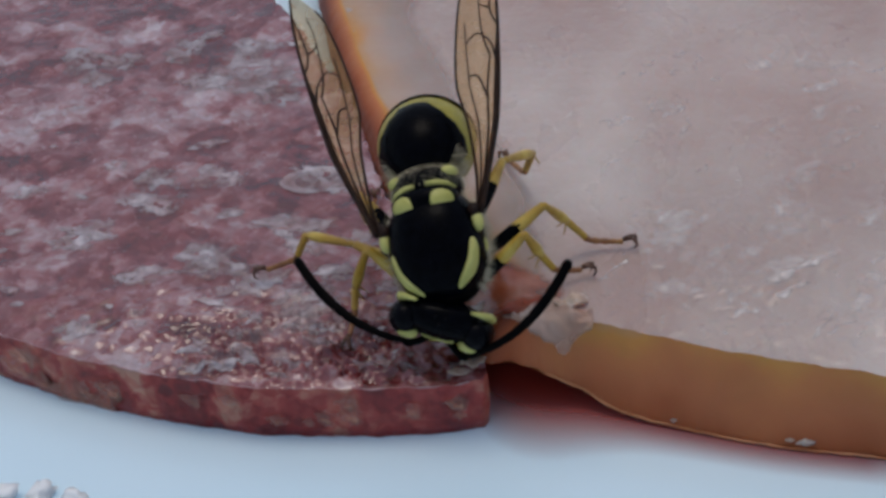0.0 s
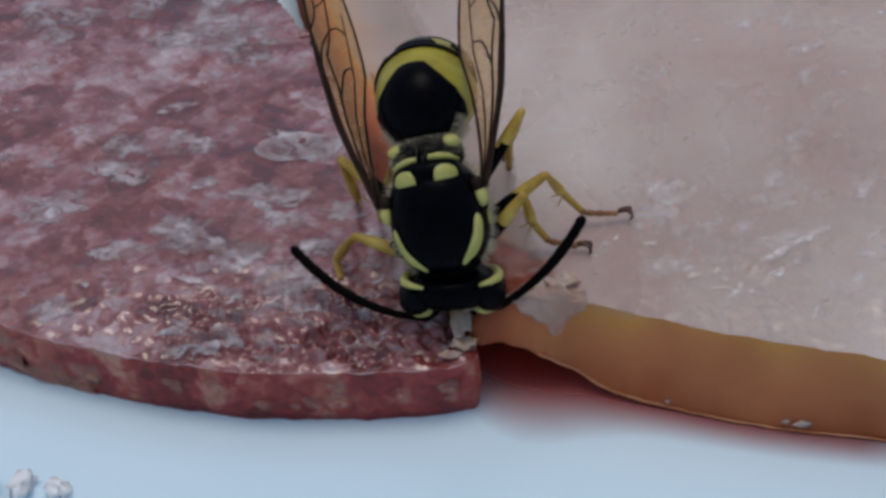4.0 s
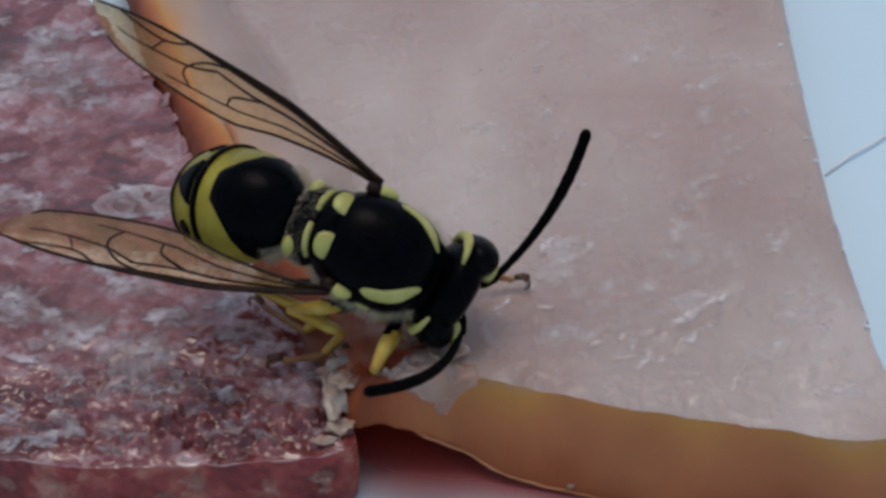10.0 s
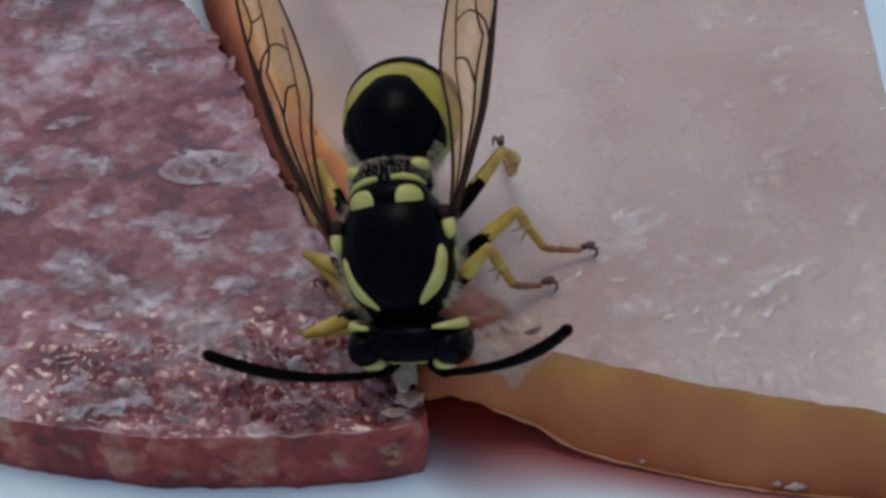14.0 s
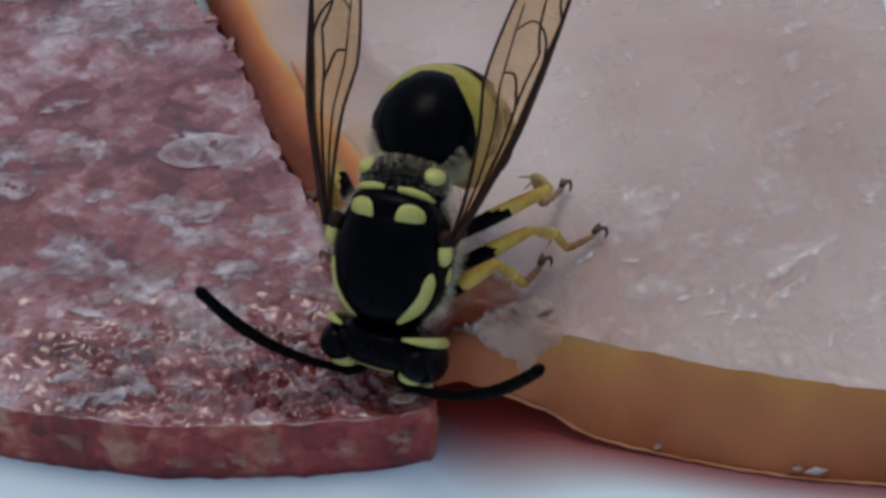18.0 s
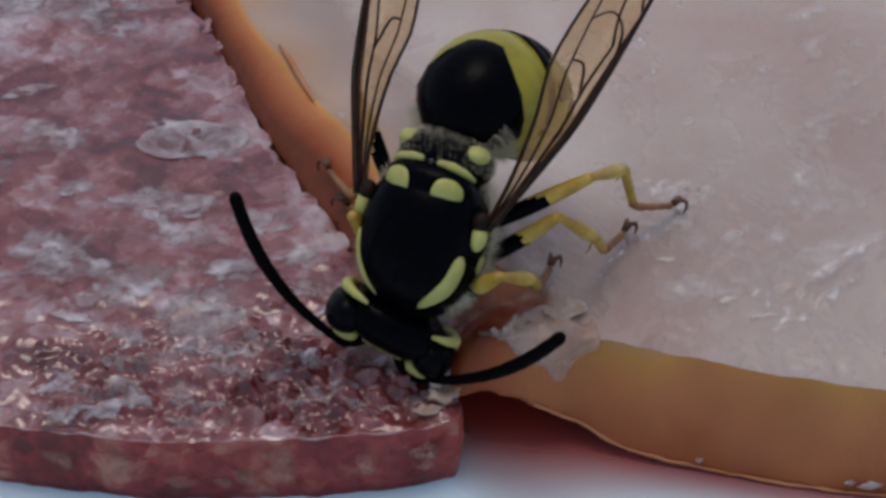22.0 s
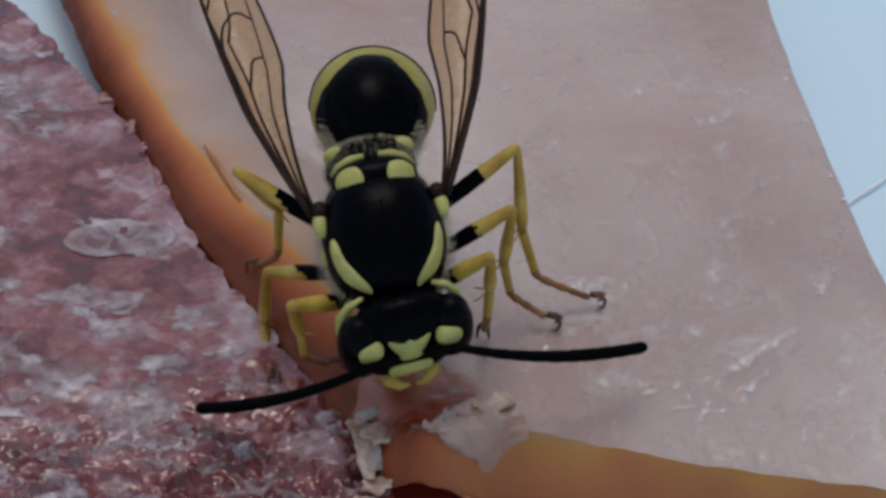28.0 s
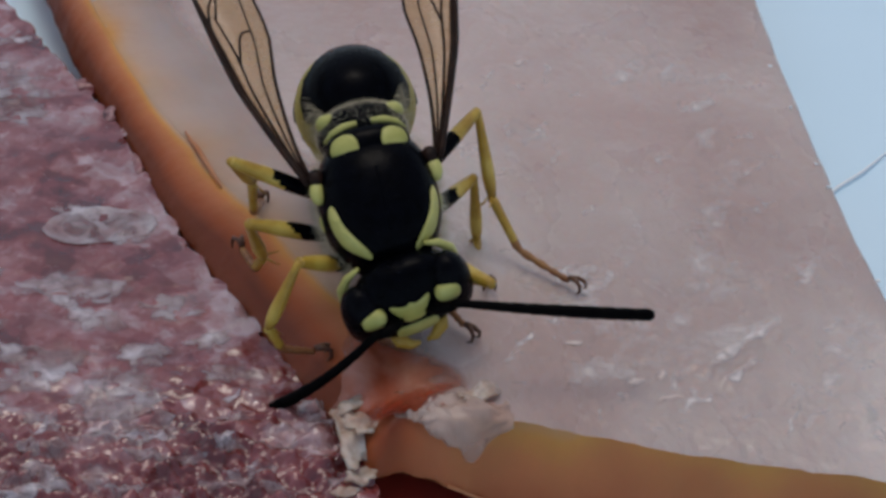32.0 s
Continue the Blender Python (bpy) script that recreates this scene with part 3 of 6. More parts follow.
    for k, (x, y, sx, sy) in enumerate(((-9.8, 17.6, 2.0, 1.0), (-11.9, 17.8, 1.3, 0.8), (-8.8, 16.6, 1.1, 0.8), (-12.9, 20.2, 0.9, 1.1), (-10.2, 20.4, 1.2, 0.9), (-15.6, 19.6, 1.1, 0.7),
                                        (-10.3, 11.2, 1.2, 0.8), (-12.2, 9.6, 1.4, 0.8), (-6.2, 3.9, 1.3, 1.0), (-4.5, 7.3, 1.0, 0.6), (-9.9, 6.6, 1.1, 0.8), (-11.8, 5.4, 1.2, 0.6),
                                        (-13.6, 2.6, 0.9, 0.6), (-6.5, 6.9, 1.0, 0.6), (-7.6, 8.4, 1.1, 0.5), (-8.3, 4.6, 1.2, 0.6), (-3.2, 4.6, 0.8, 0.45), (-14.6, 7.4, 1.1, 0.7), (-3.6, 5.9, 0.7, 0.4))):
        fat(x, y, sx, sy, random.uniform(-0.4, 0.4), 1 + k)
    rng = random.Random(31)
    for k in range(40):  # paler crumbs along the front
        fat(rng.uniform(-9.5, -0.8), rng.uniform(0.25, 3.4), rng.uniform(0.3, 0.7), rng.uniform(0.16, 0.32), rng.uniform(-0.4, 0.4), 70 + k)
    done, tries = 0, 0
    taken = []
    while done < 36 and tries < 6000:
        tries += 1
        x, y = random.uniform(-18, 0), random.uniform(-0.3, 22)
        if not inside(x, y, ragged):
            continue
        s = random.choice((0.2, 0.3, 0.4, 0.55, 0.75)) * (0.7 if y < 3.5 else 1)
        if far_from([(x, y)], ragged, s + 0.12) and all((x - a) ** 2 + (y - b) ** 2 > (0.75 * (s + c)) ** 2 for a, b, c in taken):
            fat(x, y, s * random.uniform(1.0, 1.7), s * random.uniform(0.5, 0.9), random.uniform(-0.6, 0.6), 30 + done)
            taken.append((x, y, s))
            done += 1
    # a pale film along the upper rim, and fat that frays out of the side by the ham
    front = [i for i in range(n) if -17 < ragged[i][0] < -0.3 and ragged[i][1] < 3.2]
    front = front[next((k + 1 for k in range(len(front) - 1) if front[k + 1] != front[k] + 1), 0):] + front[:next((k + 1 for k in range(len(front) - 1) if front[k + 1] != front[k] + 1), 0)]
    lip = [(ragged[i][0], ragged[i][1] + 0.02, salami_height(*ragged[i]) - 0.02) for i in front]
    part("rim_film", tube(lip, [0.026 + 0.012 * noise.noise(Vector((x * 1.7, y, 4.0))) for x, y, _ in lip], 6), RIM_FILM, slice_ob, "thin pale film along the cut rim")
    fray = [i for i in range(n) if 3.0 < ragged[i][1] < 21 and ragged[i][0] > -9 and ragged[i][0] > -0.45 * ragged[i][1] - 1]
    for k, i in enumerate(random.sample(fray, len(fray) // 6)):
        x, y = ragged[i]
        r = random.choice((0.08, 0.12, 0.16, 0.26))
        part("fat_nib", ball((x + random.uniform(-0.12, 0.06), y, salami_height(x, y) - 0.05), (r * random.uniform(0.7, 1.3), r * random.uniform(0.8, 2.0), r * 0.55), 2.0, 10, 6, 1.3), RIM_FILM, slice_ob)
    # fat in the cut side
    for k in range(26):
        i = random.randrange(n)
        x, y = ragged[i]
        while not (-16 < x < -0.6 and y < 2.6):
            i = random.randrange(n)
            x, y = ragged[i]
        a, b = Vector(ragged[i - 1]), Vector(ragged[(i + 1) % n])
        d = (b - a).normalized()
        ob = new("fat_piece", shapes[k % 5])
        ob.parent = slice_ob
        big = x < -8.5
        s = random.uniform(0.3, 0.7) if big else random.uniform(0.18, 0.4)
        z = random.uniform(0.3, 1.5)
        ob.matrix_basis = Matrix.Translation((x * U, (y - 0.05) * U, z * U)) @ Matrix.Rotation(math.atan2(d.y, d.x), 4, "Z") @ Matrix.Rotation(radians(90), 4, "X") @ Matrix.Diagonal((s * 1.3, s, 0.5, 1))


build_salami()

# ---- ham slice: top loop (x, y), outer foot of its edge (x, y, z) ----
HAM_FRONT = [(0.6, 1.75, -0.15, 0.95, 1.85), (1.1, 1.65, 0.75, 1.05, 1.72), (2.0, 1.55, 1.9, 0.95, 1.32), (3.48, 1.25, 3.01, 0.88, 0.74), (4.86, 0.75, 4.24, 0.29, 0.3),
    (7.02, 0.02, 6.5, -0.45, 0.12), (9.14, -0.59, 8.97, -1.15, 0.1), (11.37, -1.15, 11.53, -1.59, 0.1), (13.4, -1.6, 13.95, -1.96, 0.1)]
HAM_BACK = [(14.5, -0.9, 15.28, -0.53, 0.1), (14.35, 2.0, 15.11, 2.95, 0.1), (14.3, 5.0, 15.01, 6.02, 0.1), (14.35, 9.0, 15.06, 10.12, 0.1), (14.6, 14.0, 15.32, 15.24, 0.1),
    (15.0, 20.0, 15.73, 21.39, 0.1), (15.6, 28.0, 16.34, 29.58, 0.1), (14.5, 36.0, 15.32, 38.19, 0.1), (8.0, 42.0, 8.35, 44.43, 0.1), (0.0, 43.0, -0.05, 45.56, 0.1),
    (-7.0, 39.0, -7.83, 41.26, 0.1)]
HAM_LEFT = [(-8.6, 32.0, -9.5, 32.4, 1.4), (-7.7, 26.0, -8.8, 27.0, 1.6), (-6.75, 22.0, -7.85, 22.8, 1.7), (-5.8, 18.6, -6.95, 19.0, 1.75), (-4.7, 15.5, -5.8, 15.7, 1.8),
    (-3.2, 12.0, -4.66, 12.0, 1.85), (-1.9, 9.4, -3.75, 9.5, 1.85), (-0.6, 6.9, -2.65, 7.0, 1.85), (0.45, 4.7, -1.55, 4.5, 1.85), (0.9, 3.0, -0.75, 2.6, 1.8)]
HAM_EDGE = HAM_FRONT + HAM_BACK + HAM_LEFT
HAM_Z = 3.08
SPECKS = [(9.9, -1.33, 0.26), (9.4, -1.2, 0.14), (5.9, -0.25, 0.1)]


# low ridges in the meat: from, to, width, height
RIDGES = [(8.6, 2.6, 11.3, 4.7, 0.2, 0.24), (8.9, 2.2, 10.2, 3.2, 0.16, 0.16), (9.9, 3.2, 11.6, 4.4, 0.14, 0.12), (10.2, 5.6, 13.6, 7.3, 0.4, 0.12), (7.2, 6.2, 9.6, 8.4, 0.35, 0.10), (9.5, 8.6, 13.0, 10.2, 0.45, 0.12), (5.2, 3.6, 6.2, 4.5, 0.2, 0.08), (11.4, 0.6, 13.6, 1.6, 0.25, 0.10)]


def ham_height(x, y):
    z = HAM_Z + 0.12 * fbm(x, y, 0.16, 2.0, 2) + 0.05 * fbm(x, y * 0.7, 1.1, 4.0, 3)
    damp = max(0.25, min(1.0, (7.0 - y) / 5.0)) * min(1.0, max(0.0, (x - 2.0) / 3.0))
    u, w = 0.9 * x + 0.42 * y, -0.42 * x + 0.9 * y
    z += damp * 0.075 * (0.35 - abs(noise.noise(Vector((u * 0.8, w * 2.2, 6.0)))) - 0.5 * abs(noise.noise(Vector((u * 1.9, w * 4.2, 1.0)))))
    for ax, ay, bx, by, wide, tall in RIDGES:
        q = ((x - ax) * (bx - ax) + (y - ay) * (by - ay)) / ((bx - ax) ** 2 + (by - ay) ** 2)
        if -0.1 < q < 1.1:
            d = math.hypot(x - ax - q * (bx - ax), y - ay - q * (by - ay)) + 0.3 * wide * noise.noise(Vector((x * 2.4, y * 2.4, 3.0)))
            z += tall * math.exp(-(d / wide) ** 2) * max(0.0, math.sin(math.pi * (q + 0.1) / 1.2)) * (0.75 + 0.5 * noise.noise(Vector((x * 2.8, y * 2.8, 7.0))))
    return z


def build_ham():
    ham = new("ham_slice")
    tagged(ham, "pale pink cooked ham slice with an orange smoked rind", "ham")
    ctrl = spline(HAM_EDGE, 14, True)
    loop = [(x, y) for x, y, *_ in ctrl]
    spots = scatter(loop, (4, -1.5, 14.6, 6.5), 0.11) + scatter(loop, (-6, -1, 4, 6.5), 0.22) + scatter(loop, (-6, 6.5, 15, 13), 0.34) + scatter(loop, (-8, 13, 16, 25), 0.7) + scatter(loop, (-10, 25, 16, 43), 2.0)
    spots = far_from(spots, loop, 0.2)
    part("cut_face", sheet(loop, spots, ham_height), HAM, ham, "moist pale pink cut face with faint streaks")
    n = len(ctrl)
    profile = [(0.0, 1.0), (0.12, 0.985), (0.3, 0.90), (0.5, 0.76), (0.7, 0.54), (0.86, 0.30), (0.97, 0.08), (1.0, 0.0), (0.9, -0.06), (0.5, -0.14)]

    def strip(i0, i1, cut0=0, cut1=None):
        rings = []
        for s, h in profile[cut0:cut1]:
            ring = []
            for i in range(i0, i1 + 1):
                x, y, ox, oy, oz = ctrl[i % n]
                top = ham_height(x, y)
                flat = min(1.0, max(0.0, (x - 0.5) / 2.0)) if y < 3 else 0.0
                hh = h + flat * (1 - s - h) * 0.95 if 0 < h < 1 else h
                wob = (0.05 * fbm(ox, oy, 0.9, 6.0 + s, 3) + (0.05 * fbm(ox, oy, 3.4, 2.0, 3) if s > 0.8 else 0.0)) * (1 if s > 0 else 0)
                ring.append((x + (ox - x) * s + wob * 0.4, y + (oy - y) * s + wob, max(0.012 if oz < 0.5 else 0.5, oz + (top - oz) * hh + wob * (0.6 if s > 0.8 else 0.2))))
            rings.append(ring)
        return loft(rings, close=False)
    k = 14
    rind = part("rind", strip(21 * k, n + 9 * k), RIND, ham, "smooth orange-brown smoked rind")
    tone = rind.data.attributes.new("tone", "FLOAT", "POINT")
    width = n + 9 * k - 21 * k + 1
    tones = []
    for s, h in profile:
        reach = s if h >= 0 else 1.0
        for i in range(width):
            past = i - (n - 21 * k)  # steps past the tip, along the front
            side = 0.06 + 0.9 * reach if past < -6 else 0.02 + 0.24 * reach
            # shade under the wasp's head, put into the tone of the wet reddish tip
            wet_shade = 0.7 * math.exp(-((past - 3) / 14) ** 2) * (1 - 0.6 * reach)
            tones.append(min(1.0, side + (0.22 * min(1.0, (past + 20) / 40) if past >= -20 else 0.0) + wet_shade))
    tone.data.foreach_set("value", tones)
    part("cut_edge", strip(9 * k, 21 * k), HAM, ham, "pale cut edge")
    foot = [(ox + 0.02, oy - 0.04, max(0.06, oz) + 0.04 * fbm(ox, oy, 2.6, 8.0, 2)) for x, y, ox, oy, oz in ctrl[2 * 14:9 * 14]]
    part("rind_edge", tube(foot, [0.045 + 0.03 * noise.noise(Vector((x * 2.3, y, 1.0))) for x, y, _ in foot], 6), FLESH, ham, "pale lower edge of the rind")
    # underside sags to the plate away from the curled rim
    under = []
    for f_, z in ((0.995, None), (0.9, 0.7), (0.75, 0.12), (0.4, 0.02)):
        ring = []
        for x, y, ox, oy, oz in ctrl:
            cx, cy = 4.5, 18.0
            ring.append((cx + (ox - cx) * f_ if z is not None else x + (ox - x) * 0.55, cy + (oy - cy) * f_ if z is not None else y + (oy - y) * 0.55, max(0.02, oz - 0.32) if z is None else max(0.012, min(z, oz - 0.4))))
        under.append(ring)
    v, f = loft(under, caps=False)
    f.append(tuple(range(3 * n, 4 * n)))
    part("underside", (v, f), UNDER, ham, "moist orange-red underside")
    # fat inside the rim, orange at the rind and cream inwards
    edge = [p for p in ctrl[20 * 14:29 * 14:3]]
    bv, bt, bc = [], [], []
    for q in range(9):
        for x, y, *_ in edge:
            wide = 1.3 + 1.6 * min(1.0, max(0.0, (y - 4.0) / 6.0)) + 0.5 * fbm(0.0, y, 0.35, 5.0, 2)
            gx, gy = x - 0.03 + wide * q / 8 * 0.93, y + wide * q / 8 * 0.37
            bv.append((gx, gy, ham_height(gx, gy) + 0.014 + 0.03 * math.sin(math.pi * q / 8)))
            bt.append((0.10, 0.06, 0.02, -0.03, -0.07, -0.10, -0.12, -0.14, -0.14)[q])
            bc.append((1.0, 0.97, 0.92, 0.86, 0.78, 0.68, 0.5, 0.25, 0.0)[q] * min(1.0, max(0.0, (y - 2.6) / 2.0)))
    m = len(edge)
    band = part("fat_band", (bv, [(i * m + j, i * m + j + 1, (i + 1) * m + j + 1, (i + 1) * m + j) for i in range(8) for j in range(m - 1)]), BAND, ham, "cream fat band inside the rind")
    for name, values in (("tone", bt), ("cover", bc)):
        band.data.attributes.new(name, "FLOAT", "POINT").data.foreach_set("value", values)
    # pale fibres torn up from the cut face: start, length, direction, radius
    rng = random.Random(5)
    marks = [(5.3, 3.85, 0.45, 20, 0.09), (6.6, 2.3, 0.45, 30, 0.10), (7.2, 1.7, 0.7, 15, 0.06), (7.4, 2.4, 0.35, 60, 0.08)]
    for x, y, run, way, r in marks:
        pts, rad = [], []
        for k in range(9):
            q = k / 8
            wig = 0.12 * noise.noise(Vector((x * 3 + q * 2.5, y * 3, 0.5)))
            px = x + run * q * math.cos(radians(way)) - wig * math.sin(radians(way))
            py = y + run * q * math.sin(radians(way)) + wig * math.cos(radians(way))
            pts.append((px, py, ham_height(px, py) - 0.2 * r))
            rad.append(r * (0.25 + 0.75 * math.sin(math.pi * (0.08 + 0.84 * q))) * (1 + 0.5 * noise.noise(Vector((q * 5, x, y)))))
        if inside(x, y, loop) and inside(*pts[-1][:2], loop):
            fv, ff = tube(pts, rad, 7)
            zs = [ham_height(q[0], q[1]) for q in fv]
            part("fibre", ([(q[0], q[1], z + 0.01 + (q[2] - z) * 0.4) for q, z in zip(fv, zs)], ff), HAM_FIBRE, ham)
    # sheen and glints of the wet cut face, painted as pale strips
    sheen_marks = []
    for _ in range(60):
        ax, ay, run, way = rng.uniform(3.4, 13.4), rng.choice((rng.uniform(0.0, 7.0), rng.uniform(6.0, 17.0))), rng.uniform(0.4, 1.5), radians(rng.uniform(15, 75))
        sheen_marks.append((ax, ay, ax + run * math.cos(way), ay + run * math.sin(way), rng.uniform(0.1, 0.24), rng.uniform(0.4, 0.8)))
    for _ in range(26):  # broad milky patches of painted sheen
        ax, ay, run, way = rng.uniform(4.2, 12.5), rng.choice((rng.uniform(0.0, 6.0), rng.uniform(2.0, 8.0), rng.uniform(7.0, 18.0))), rng.uniform(1.2, 3.4), radians(rng.uniform(5, 60))
        sheen_marks.append((ax, ay, ax + run * math.cos(way), ay + run * math.sin(way), rng.uniform(0.45, 1.0), rng.uniform(0.38, 0.58)))
    for _ in range(46):  # small flecks painted as wet glints
        ax, ay, run, way = rng.uniform(3.2, 13.6), rng.choice((rng.uniform(0.0, 4.5), rng.uniform(3.0, 9.0))), rng.uniform(0.18, 0.5), radians(rng.uniform(10, 80))
        sheen_marks.append((ax, ay, ax + run * math.cos(way), ay + run * math.sin(way), rng.uniform(0.05, 0.1), rng.uniform(0.55, 0.9)))
    # highlights painted along the ridges, then all the marks above
    for ax, ay, bx, by, wide, strength in ((8.5, 2.5, 11.4, 4.8, 0.3, 0.95), (9.0, 2.1, 10.4, 3.25, 0.2, 0.75), (10.2, 5.6, 13.6, 7.3, 0.5, 0.35), (11.4, 0.6, 13.6, 1.6, 0.35, 0.4), (6.4, 2.0, 7.6, 2.7, 0.25, 0.4), (9.5, 8.6, 13.0, 10.2, 0.6, 0.3), *sheen_marks):
        if not (inside(ax, ay, loop) and inside(bx, by, loop)):
            continue
        sv, st = [], []
        for i in range(25):
            q = i / 24
            wig = 0.25 * noise.noise(Vector((q * 4, ax, ay)))
            w = wide * (0.6 + 0.7 * abs(noise.noise(Vector((q * 6, ay, ax)))))
            lx, ly = by - ay, ax - bx
            d = math.hypot(lx, ly)
            for e in (-1.0, -0.5, 0.0, 0.5, 1.0):
                gx, gy = ax + (bx - ax) * q + lx / d * (wig + e * w), ay + (by - ay) * q + ly / d * (wig + e * w)
                sv.append((gx, gy, ham_height(gx, gy) + 0.014))
                st.append(strength * (1 - e * e) * min(1.0, 5 * q, 5 * (1 - q)) * (0.8 + 0.5 * noise.noise(Vector((gx * 3, gy * 3, 2.0)))))
        # each strip is painted sheen, not a fibre of the meat
        streak = part("fibre", (sv, [(i * 5 + j, i * 5 + j + 1, i * 5 + j + 6, i * 5 + j + 5) for i in range(24) for j in range(4)]), SHEEN, ham)
        tone = streak.data.attributes.new("tone", "FLOAT", "POINT")
        tone.data.foreach_set("value", st)
    for x, y, r in ((14.35, 10.3, 0.13), (14.3, 11.4, 0.1), (14.38, 6.0, 0.12), (14.5, 16.8, 0.12), (14.6, 0.9, 0.2), (14.3, 2.6, 0.13), (14.45, 14.4, 0.1)):
        part("fat_speck", ball((x, y, ham_height(x, y) + 0.03), (r * 0.6, r * 0.5, r * 0.35), 2.0, 14, 8, 0.6), FIBRE, ham)
    for x, y, r in SPECKS:
        part("fat_speck", ball((x, y, 0.35), (r, 0.07, r * 0.45), 2.0, 14, 8, 0.9), SHRED, ham)
    # the gnawed tip: a torn flap over the rind, crumbs and a wet spot
    cols, rows = 34, 26
    front = [c for c in ctrl[:9 * 14] if 0.9 <= c[0] <= 3.5]

    def flap_at(a, b):  # a along the rim, b from the cut face (0) down the rind (1)
        at = max(0.0, min(0.9999, a)) * (len(front) - 1)
        x, y, ox, oy, oz = (p + (q - p) * (at % 1) for p, q in zip(front[int(at)], front[int(at) + 1]))
        top = ham_height(x, y)
        low = max(0.05, 0.62 * (1 - abs(a - 0.72) / 0.72) if a < 0.72 else 0.62 * (1 - 0.85 * (a - 0.72) / 0.28)) + 0.2 * noise.noise(Vector((a * 7, 3.0, 1.0))) + 0.1 * noise.noise(Vector((a * 17, 3.0, 6.0)))
        back = 0.12 + (0.63 + 0.5 * noise.noise(Vector((a * 5, 8.0, 1.0))) + 0.35 * math.sin(math.pi * a)) * min(1.0, max(0.0, (a - 0.18) / 0.3))
        fold = 0.30 * abs(noise.noise(Vector((a * 4.5, b * 3, 2.0)))) + 0.16 * abs(noise.noise(Vector((a * 9, b * 6, 5.0)))) + 0.05 * noise.noise(Vector((a * 21, b * 15, 7.0)))
        s = b * (back + low) - back
        if s <= 0:
            return x + 0.1 * s, y - s * 0.95, top + 0.03 + fold * min(1.0, 3 * b)
        flat = min(1.0, max(0.0, (x - 0.5) / 2.0))
        for (s0, h0), (s1, h1) in zip(profile, profile[1:]):
            if s0 <= s <= s1:
                h = h0 + (h1 - h0) * (s - s0) / (s1 - s0)
                break
        h = h + flat * (1 - s - h) * 0.95
        return x + (ox - x) * s, y + (oy - y) * s - 0.05 - fold * 0.7, oz + (top - oz) * h + 0.05 + fold * 0.5
    v = [flap_at(i / (cols - 1) + (0.03 * noise.noise(Vector((j * 0.5, 1.0, 4.0))) if i in (0, cols - 1) else 0.0), j / (rows - 1)) for j in range(rows) for i in range(cols)]
    f = [(j * cols + i, j * cols + i + 1, (j + 1) * cols + i + 1, (j + 1) * cols + i) for j in range(rows - 1) for i in range(cols - 1)]
    k0 = len(v)
    v += [(x, y + 0.06, z - 0.07) for x, y, z in v]
    border = [i for i in range(cols)] + [j * cols + cols - 1 for j in range(1, rows)] + [(rows - 1) * cols + i for i in range(cols - 2, -1, -1)] + [j * cols for j in range(rows - 2, 0, -1)]
    f += [tuple(q + k0 for q in reversed(t)) for t in f] + [(a, b, b + k0, a + k0) for a, b in zip(border, border[1:] + border[:1])]
    sheer = part("torn_flap", (v, f), FLAP, ham, "pale translucent torn flap")
    tone = sheer.data.attributes.new("tone", "FLOAT", "POINT")
    tone.data.foreach_set("value", [(0.12 if j == 0 else 0.34 if j == 1 else 0.56) for _ in range(2) for j in range(rows) for i in range(cols)])

    wet = spline([(-1.0, 3.3), (-0.75, 2.4), (-0.3, 1.85), (0.5, 1.68), (1.4, 1.68), (2.2, 1.9), (2.6, 2.6), (2.4, 3.3), (1.7, 3.9), (0.8, 4.5), (-0.1, 5.0), (-0.8, 4.4)], 8, True)
    wv, wt = [], []
    cx, cy = 0.8, 2.9

    def tip_height(x, y):  # the rim falls away to the side of the tip
        d = max(0.0, 0.6 - 0.2 * max(0.0, y - 2.6) - x)
        return ham_height(x, y) - 0.25 * d - 0.45 * d * d + 0.06
    for q in (1.0, 0.85, 0.6, 0.3):
        for x, y in wet:
            gx, gy = cx + (x - cx) * q, cy + (y - cy) * q
            wv.append((gx, gy, tip_height(gx, gy) + 0.04 * fbm(gx, gy, 2.5, 3.0, 2)))
            wt.append((0.0, 0.6, 1.0, 1.0)[int(len(wt) / len(wet))] * (1.0 + 0.8 * fbm(gx, gy, 1.3, 7.0, 2)))
    m = len(wet)
    wf = [(i * m + j, i * m + (j + 1) % m, (i + 1) * m + (j + 1) % m, (i + 1) * m + j) for i in range(3) for j in range(m)] + [tuple(range(3 * m, 4 * m))]
    patch = part("gnawed_patch", (wv, wf), CHEWED, ham, "wet reddish brown gnawed patch")
    tone = patch.data.attributes.new("tone", "FLOAT", "POINT")
    tone.data.foreach_set("value", [max(0.0, min(1.0, q)) for q in wt])

    # a red groove bitten in behind the flap
    bite = spline([(-0.1, 1.5), (0.3, 1.95), (0.8, 2.3), (1.4, 2.55), (2.0, 2.7), (2.35, 2.55), (1.9, 2.2), (1.5, 1.9), (1.1, 1.68), (0.5, 1.5)], 6, True)
    gv, gt = [], []
    for q, tn in ((1.0, 0.0), (0.82, 0.5), (0.5, 0.68), (0.15, 0.68)):
        for x, y in bite:
            gx, gy = 1.1 + (x - 1.1) * q, 2.08 + (y - 2.08) * q
            gv.append((gx, gy, tip_height(gx, gy) + 0.12 + 0.05 * fbm(gx, gy, 3.0, 5.0, 2)))
            gt.append(max(0.0, min(1.0, tn * (1.0 + 0.5 * fbm(gx, gy, 2.4, 9.0, 2)))))
    m = len(bite)
